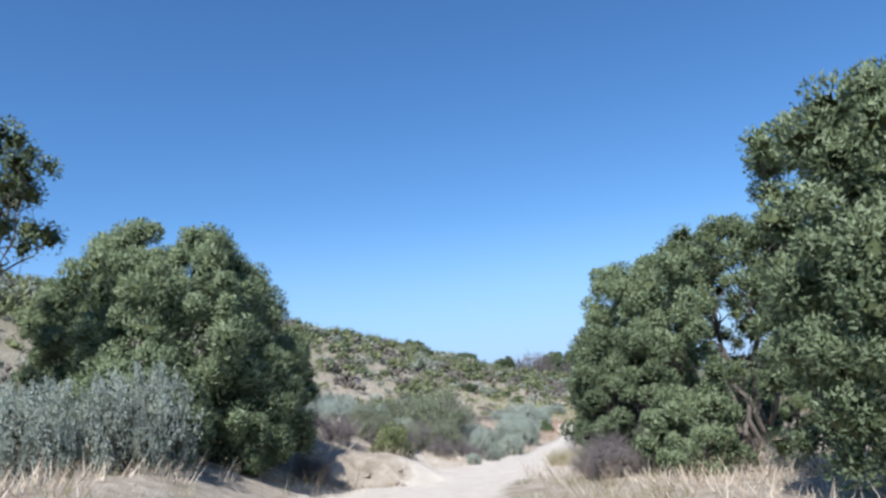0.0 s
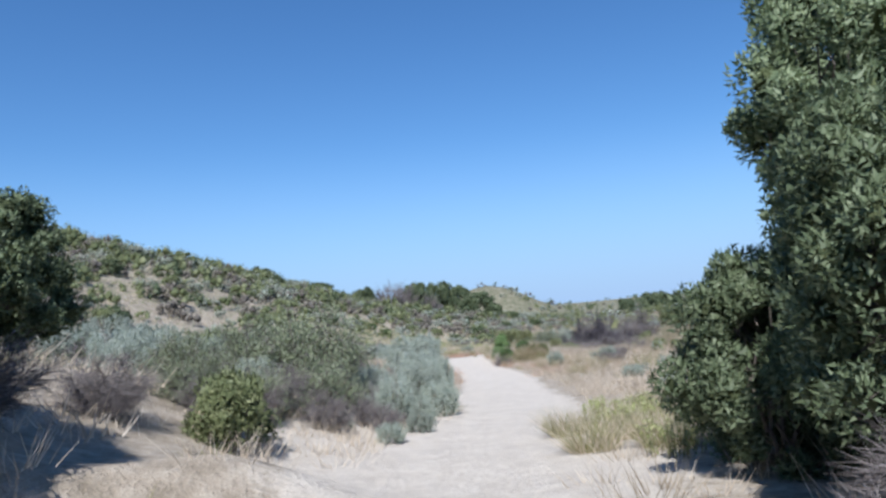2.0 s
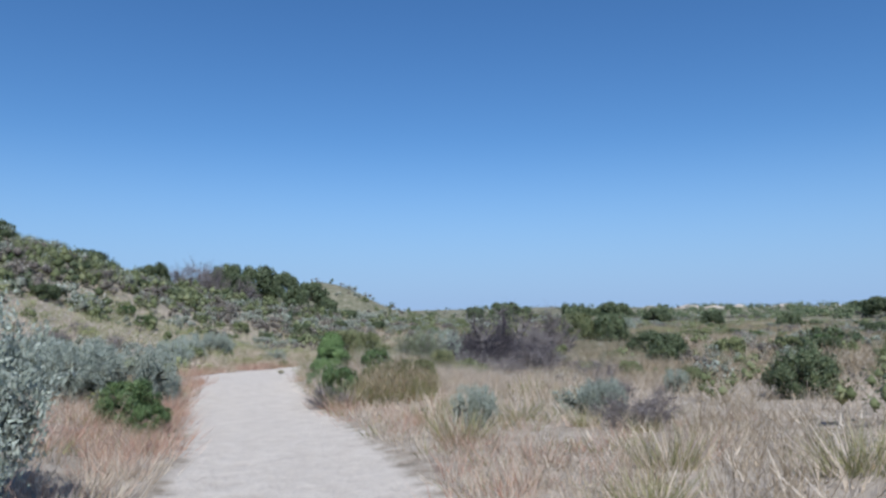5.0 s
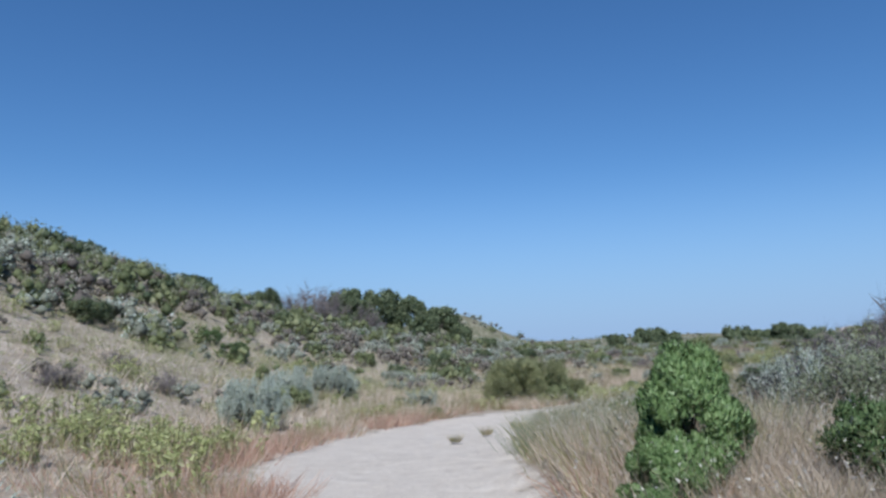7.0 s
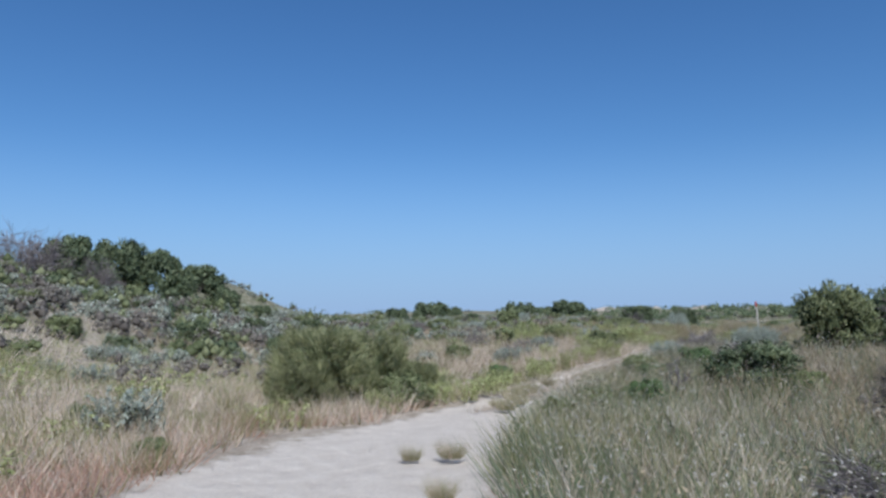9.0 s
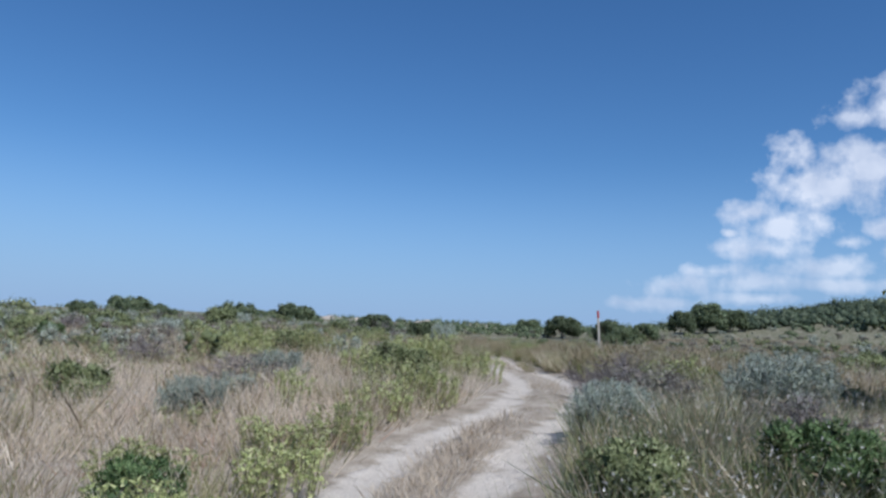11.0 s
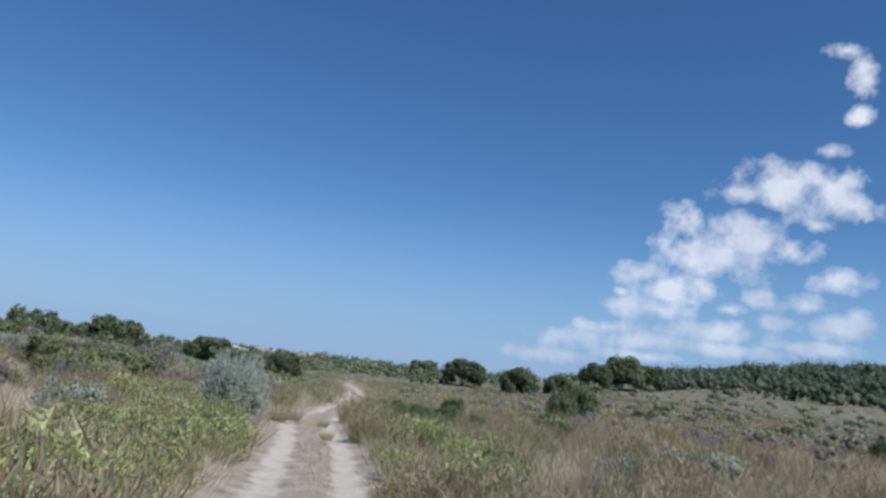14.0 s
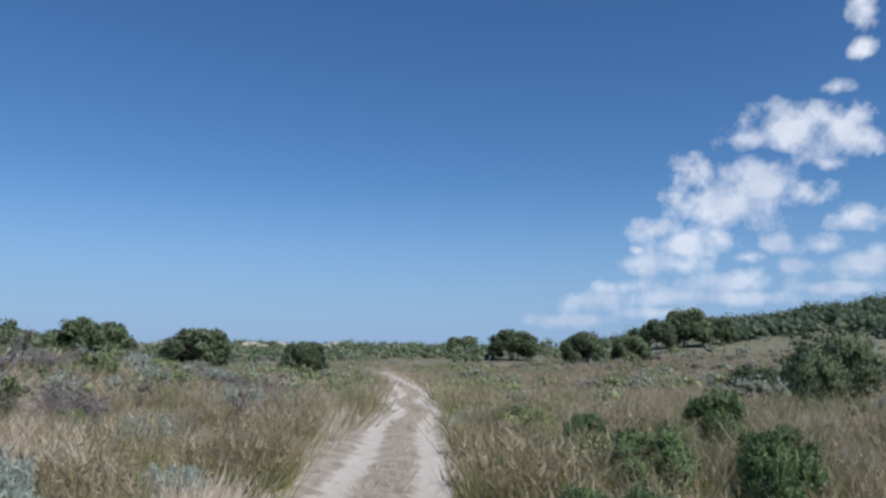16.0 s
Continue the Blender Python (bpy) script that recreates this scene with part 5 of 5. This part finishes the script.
grass("brown_grass", "brown grass covering the flat beyond the track", scatter(63, 75000, (20, 170, 50, 130), lambda x, y, d, s: (d > 5) * np.exp(-d / 40) * np.where(s > 0, 1, 0.4)), 8, 0.5, 0.036, BROWN, 64, spread=0.35)
grass("weed_stand", "tall olive weeds in a dense stand beside the track", scatter(65, 200000, CLOSE, lambda x, y, d, s: (d > verge(x, y) - 0.1) * np.where(s > 0, 1, 0.3) * np.exp(-d / 4) * np.clip((y - 50) / 8, 0, 1) * drift(x, y, 0.46, 0.57) * (0.1 + 0.9 * patchy(x, y, 1.6, 5.0) ** 1.4)), 26, 0.52, 0.011, SEDGE, 66, lean=0.22)
grass("brown_grass", "waist-high brown weeds in a dense stand beside the two ruts", scatter(93, 60000, (33, 84, 76, 116), lambda x, y, d, s: (d > np.where(s > 0, 1.5, 1.9)) * np.where(s > 0, 0.4, 0.1) * np.exp(-d / 12) * np.clip((x - 33) / 5, 0, 1) * drift(x, y, 0.57, 1) * (0.3 + 0.7 * patchy(x, y, 2.4, 1.2))), 22, 0.72, 0.011, BROWN, 94, lean=0.18)
grass("weed_stand", "waist-high olive weeds among brown ones", scatter(101, 60000, (33, 84, 76, 116), lambda x, y, d, s: (d > 1.5) * np.where(s > 0, 0.8, 0.25) * np.exp(-d / 7) * np.clip((x - 33) / 5, 0, 1) * drift(x, y, 0.45, 0.56)), 22, 0.7, 0.011, SEDGE, 102, lean=0.2)
grass("pale_grass", "tall pale bleached grass in patches among brown grass", scatter(58, 130000, (14, 88, 56, 122), lambda x, y, d, s: (d > verge(x, y) + 0.1) * np.exp(-d / 7) * np.where(s > 0, 0.7, 0.9) * drift(x, y, 0, 0.46) * patchy(x, y, 1.8, 3.6)), 24, 0.46, 0.011, STRAW, 50, lean=0.25)
grass("reddish_grass", "low reddish dry grass fringing the sandy track", scatter(55, 120000, (-8, 30, 40, 90), lambda x, y, d, s: (d > 1.5) * np.exp(-np.abs(d - 2.1) / 1.0) * np.where(s < 0, 0.9, 0.2) * np.clip((20 - x) / 6, 0.12, 1) * patchy(x, y, 2.2, 1.1) ** 1.5), 28, 0.31, 0.011, ROSE, 56)
grass("green_grass", "olive-green grass and low herbs beside the track", scatter(57, 60000, CLOSE, lambda x, y, d, s: (d > verge(x, y)) * np.exp(-d / 7) * np.clip((y - 40) / 20, 0.15, 1) * patchy(x, y, 6, 3.3) ** 2), 26, 0.28, 0.012, SEDGE, 58)
grass("rut_grass", "short dry tufts along the middle of the track", scatter(59, 400000, (8, 100, 56, 125), lambda x, y, d, s: (d < 0.3) * np.clip((x - 10) / 16, 0.12, 1) * np.clip((40 - x) / 8, 0.3, 1) * patchy(x, y, 1.2, 1.0) ** 2), 18, 0.15, 0.010, STRAW, 60, spread=0.08)
herbs("weed_field", "field of low yellow-green leafy weeds", scatter(67, 40000, (-14, 34, 50, 96), lambda x, y, d, s: (d > 3.5) * (s < 0) * np.clip((d - 5) / 6, 0, 1) * np.exp(-d / 16) * patchy(x, y, 6, 0.4)), 26, 0.32, 0.06, SPURGE, 68)
herbs("weed_field", "yellow-green leafy weeds scattered through brown grass", scatter(69, 12000, (30, 90, 66, 122), lambda x, y, d, s: (d > 1.3) * np.exp(-d / 9) * np.where(s < 0, 0.55, 0.4) * patchy(x, y, 3, 1.4) ** 2.5), 30, 0.36, 0.045, SPURGE, 70)
herbs("brown_weed", "brown seeding weeds standing among grass", scatter(77, 120000, CLOSE, lambda x, y, d, s: (d > verge(x, y) + 0.2) * np.exp(-d / 9) * np.where(s > 0, 1, 0.4) * np.where(x > 34, 0.6, 1) * drift(x, y, 0.5, 1) * np.clip((x - 8) / 16, 0.1, 1) * patchy(x, y, 3, 2.0)), 20, 0.52, 0.045, BROWN, 78, 0.14)
herbs("flower_heads", "small pale dry seed heads above tall weeds", scatter(75, 50000, (8, 50, 50, 92), lambda x, y, d, s: (d > 1.5) * (s > 0) * np.exp(-d / 5)), 8, 0.62, 0.034, SEEDHEAD, 76, 0.2)

FAR_END = (72, 150, 92, 160)
grass("dry_grass", "straw-coloured dry grass round the far end of the track", scatter(111, 30000, FAR_END, lambda x, y, d, s: (d > 1.3) * np.exp(-d / 18) * (0.3 + 0.7 * patchy(x, y, 4, 0.7))), 8, 0.42, 0.035, STRAW, 112, spread=0.35)
grass("brown_grass", "brown grass round the far end of the track", scatter(113, 40000, FAR_END, lambda x, y, d, s: (d > 1.4) * np.exp(-d / 20) * (0.2 + 0.8 * patchy(x, y, 5, 2.7))), 8, 0.55, 0.035, BROWN, 114, spread=0.35)
grass("weed_stand", "olive weeds round the far end of the track", scatter(115, 24000, FAR_END, lambda x, y, d, s: (d > 1.4) * np.exp(-d / 16) * patchy(x, y, 4, 4.7)), 8, 0.6, 0.035, SEDGE, 116, spread=0.35)
lumps_mass("olive_scrub", "small olive-green bushes round the far end of the track", scatter(117, 1500, FAR_END, lambda x, y, d, s: (d > 2.2) * np.exp(-d / 25) * patchy(x, y, 4, 1.7)), 0.6, 1.0, OLIVE, 118, each=150, leaf=0.13)
lumps_mass("silver_scrub", "small silver-grey saltbushes round the far end of the track", scatter(119, 1100, FAR_END, lambda x, y, d, s: (d > 2.2) * np.exp(-d / 25) * patchy(x, y, 4, 3.7)), 0.6, 1.0, SILVER, 120, each=150, leaf=0.13, inside=SILVER_SHADE)

grass("pale_grass", "tall bleached dry grass on the raised verge", scatter(121, 9000, (11, 21, 50, 61), lambda x, y, d, s: (d > 1.7) * (s > 0) * np.exp(-d / 7) * (0.35 + 0.65 * patchy(x, y, 1.6, 0.3))), 26, 0.42, 0.008, STRAW, 122, lean=0.4)
grass("pale_grass", "bleached dry grass beside the ruts", scatter(123, 22000, (34, 64, 78, 106), lambda x, y, d, s: (d > np.where(s > 0, 1.9, 1.45)) * (d < 7) * np.where(s > 0, 0.8, 1) * drift(x, y, 0, 0.45)), 20, 0.38, 0.010, STRAW, 124, lean=0.35)
grass("weed_stand", "grey-green weeds in a dense stand beside the track", scatter(125, 26000, (13, 36, 55, 84), lambda x, y, d, s: (d > 1.4) * (s > 0) * np.exp(-d / 4.5) * (patchy(x, y, 1.1, 1.9) > 0.5)), 24, 0.48, 0.012, GREYOLIVE, 126, lean=0.3)
grass("weed_stand", "dark green weeds in a dense stand beside the track", scatter(127, 22000, (13, 36, 55, 84), lambda x, y, d, s: (d > 1.5) * (s > 0) * np.exp(-d / 5) * (patchy(x, y, 1.1, 1.9) < 0.42)), 22, 0.44, 0.013, DARKLEAF, 128, lean=0.35)

# ---- marker post ----


def build_post(x, y, top):
    """Square weathered post with a red-painted head."""
    base = height(x, y)
    tall = top - base

    def box(w, z0, z1, tip=0.0):
        bm = bmesh.new()
        bmesh.ops.create_cube(bm, size=1, matrix=Matrix.Translation((0, 0, (z0 + z1) / 2)) @ Matrix.Diagonal((w, w, z1 - z0, 1)))
        bmesh.ops.bevel(bm, geom=bm.edges[:], offset=w * 0.12, segments=1, affect="EDGES")
        bmesh.ops.triangulate(bm, faces=bm.faces[:])
        v = np.array([q.co for q in bm.verts])
        f = np.array([[q.index for q in face.verts] for face in bm.faces])
        bm.free()
        return v, f

    m = pose(x, y, base, -3.5, -0.4, 22)
    return assemble("marker_post", {"post": [(box(0.068, -0.3, tall - 0.24), PALEWOOD)], "painted_head": [(box(0.073, tall - 0.24, tall), RED)]}, m,
                    "weathered wooden marker post with a red painted top", "post")


PALEWOOD = bark_material("pale_weathered_wood", (0.36, 0.33, 0.28), (0.58, 0.54, 0.47), 14)
RED = bark_material("faded_red_paint", (0.30, 0.03, 0.025), (0.45, 0.07, 0.05), 30)
build_post(45.6, 83.25, 0.26)


def dead_tree(x, y, h, seed, label):
    """Leafless snag with a few bent limbs."""
    rng = np.random.default_rng(seed)
    trunk = limb(rng, (0, 0, -0.2), (0.1 * h, 0.04 * h, h * 0.55), 0.035 * h, 0.022 * h, 0.04, 7, 6)
    twigs = []
    for k in range(9):
        a, lift = k * 0.8 + rng.uniform(0, 0.5), rng.uniform(0.25, 0.55)
        start = np.array([0.1 * h, 0.04 * h, h * 0.55]) * lift / 0.55
        tip = start + np.array([math.cos(a) * 0.35, math.sin(a) * 0.35, rng.uniform(0.2, 0.5)]) * h * rng.uniform(0.6, 1)
        twigs.append(limb(rng, start, tip, 0.016 * h, 0.004, 0.09, 6, 5))
        for _ in range(3):
            w = rng.uniform(0.5, 1)
            q = start * (1 - w) + tip * w
            twigs.append(limb(rng, q, q + rng.normal(size=3) * 0.13 * h + (0, 0, 0.06 * h), 0.006 * h, 0.002, 0.1, 4, 4))
    assemble("dead_tree", {"trunk": [(trunk, DEADWOOD)], "branch_frame": [(joined(twigs), DEADWOOD)]}, stand(x, y), label, "dead tree", "dead trees in the scrub")


def sand_clod(x, y, r, seed):
    """Broken lump of caked sand below the eroded lip."""
    rng = np.random.default_rng(seed)
    bm = bmesh.new()
    bmesh.ops.create_icosphere(bm, subdivisions=2, radius=r)
    for v in bm.verts:
        v.co *= 1 + 0.22 * math.sin(v.co.x * 9 / r * 0.4 + seed) * math.cos(v.co.y * 7 / r * 0.4) + rng.uniform(-0.12, 0.12)
        v.co.z *= 0.62
    me = bpy.data.meshes.new("sand_clod")
    bm.to_mesh(me)
    bm.free()
    me.materials.append(SAND)
    ob = new("sand_clod", me)
    ob.matrix_basis = pose(x, y, height(x, y) + r * 0.2, rng.uniform(-20, 20), rng.uniform(-20, 20), rng.uniform(0, 360))
    return tagged(ob, "broken clod of caked sand below the eroded bank", "sand clod", "clods along the bank")


clod_rng = np.random.default_rng(90)
for k in range(16):
    w = clod_rng.uniform(-0.8, 2.5)
    out = clod_rng.uniform(-0.35, 0.25)
    sand_clod(-2.8 + 0.915 * w - 0.403 * out, 17.4 + 0.403 * w + 0.915 * out, clod_rng.uniform(0.04, 0.13), 91 + k)
dead_tree(69.3, 106.8, 1.2, 71, "bleached broken dead tree standing in low scrub")
dead_tree(62.8, 105.8, 1.9, 77, "bleached dead tree with a slanting broken limb")
dead_tree(66.0, 109.5, 2.2, 72, "bare grey dead tree with bent limbs")
dead_tree(64.0, 110.5, 1.6, 73, "small bare grey dead tree")
dead_tree(18.8, 57.6, 2.7, 74, "bare grey dead tree with bent limbs")
dead_tree(21.3, 59.6, 3.1, 75, "bare grey dead tree with bent limbs")
dead_tree(25.0, 71.6, 1.2, 76, "small bare grey dead tree")


def sand_patch(x, y, r, h, seed):
    """Bare sandy mound, steep towards the flat, on a far ridge."""
    rng = np.random.default_rng(seed)
    n, rings = 20, 6
    verts, faces = [(0, 0, h)], []
    edge = 1 + 0.22 * np.sin(np.arange(n) * 0.63 + seed) + rng.uniform(-0.1, 0.1, n)
    for q in range(1, rings + 1):
        w = q / rings
        for k in range(n):
            a = 2 * math.pi * k / n
            verts.append((math.cos(a) * r * w * edge[k], math.sin(a) * r * 0.6 * w * edge[k], h * (1 - w * w) - 0.6 * w + rng.uniform(-0.1, 0.1)))
    for k in range(n):
        m = (k + 1) % n
        faces.append((0, 1 + k, 1 + m, 1 + m))
        faces += [(1 + (q - 1) * n + k, 1 + q * n + k, 1 + q * n + m, 1 + (q - 1) * n + m) for q in range(1, rings)]
    bm = bmesh.new()
    points = [bm.verts.new(v) for v in verts]
    for f in faces:
        bm.faces.new([points[q] for q in dict.fromkeys(f)])
    me = bpy.data.meshes.new("sand_patch")
    bm.to_mesh(me)
    bm.free()
    me.polygons.foreach_set("use_smooth", [True] * len(me.polygons))
    me.materials.append(PALESAND)
    ob = new("sand_patch", me)
    ob.matrix_basis = pose(x, y, height(x, y), 0, 0, -45)
    return tagged(ob, "bare pale sand mound on a far scrubby ridge", "sand mound", "bare sand on the ridge")


PALESAND = bark_material("pale_dune_sand", (0.34, 0.29, 0.235), (0.46, 0.40, 0.33), 0.6)
for k, (bearing, far, r, h) in enumerate([(43.2, 325, 8, 1.3), (46.5, 330, 4, 1.2), (49.5, 320, 6, 1.2), (44.8, 312, 5, 1.0), (52.5, 300, 6, 1.1), (40.5, 330, 5, 1.1)]):
    sand_patch(4 + far * math.sin(radians(bearing)), 30 + far * math.cos(radians(bearing)), r, h, 130 + k)
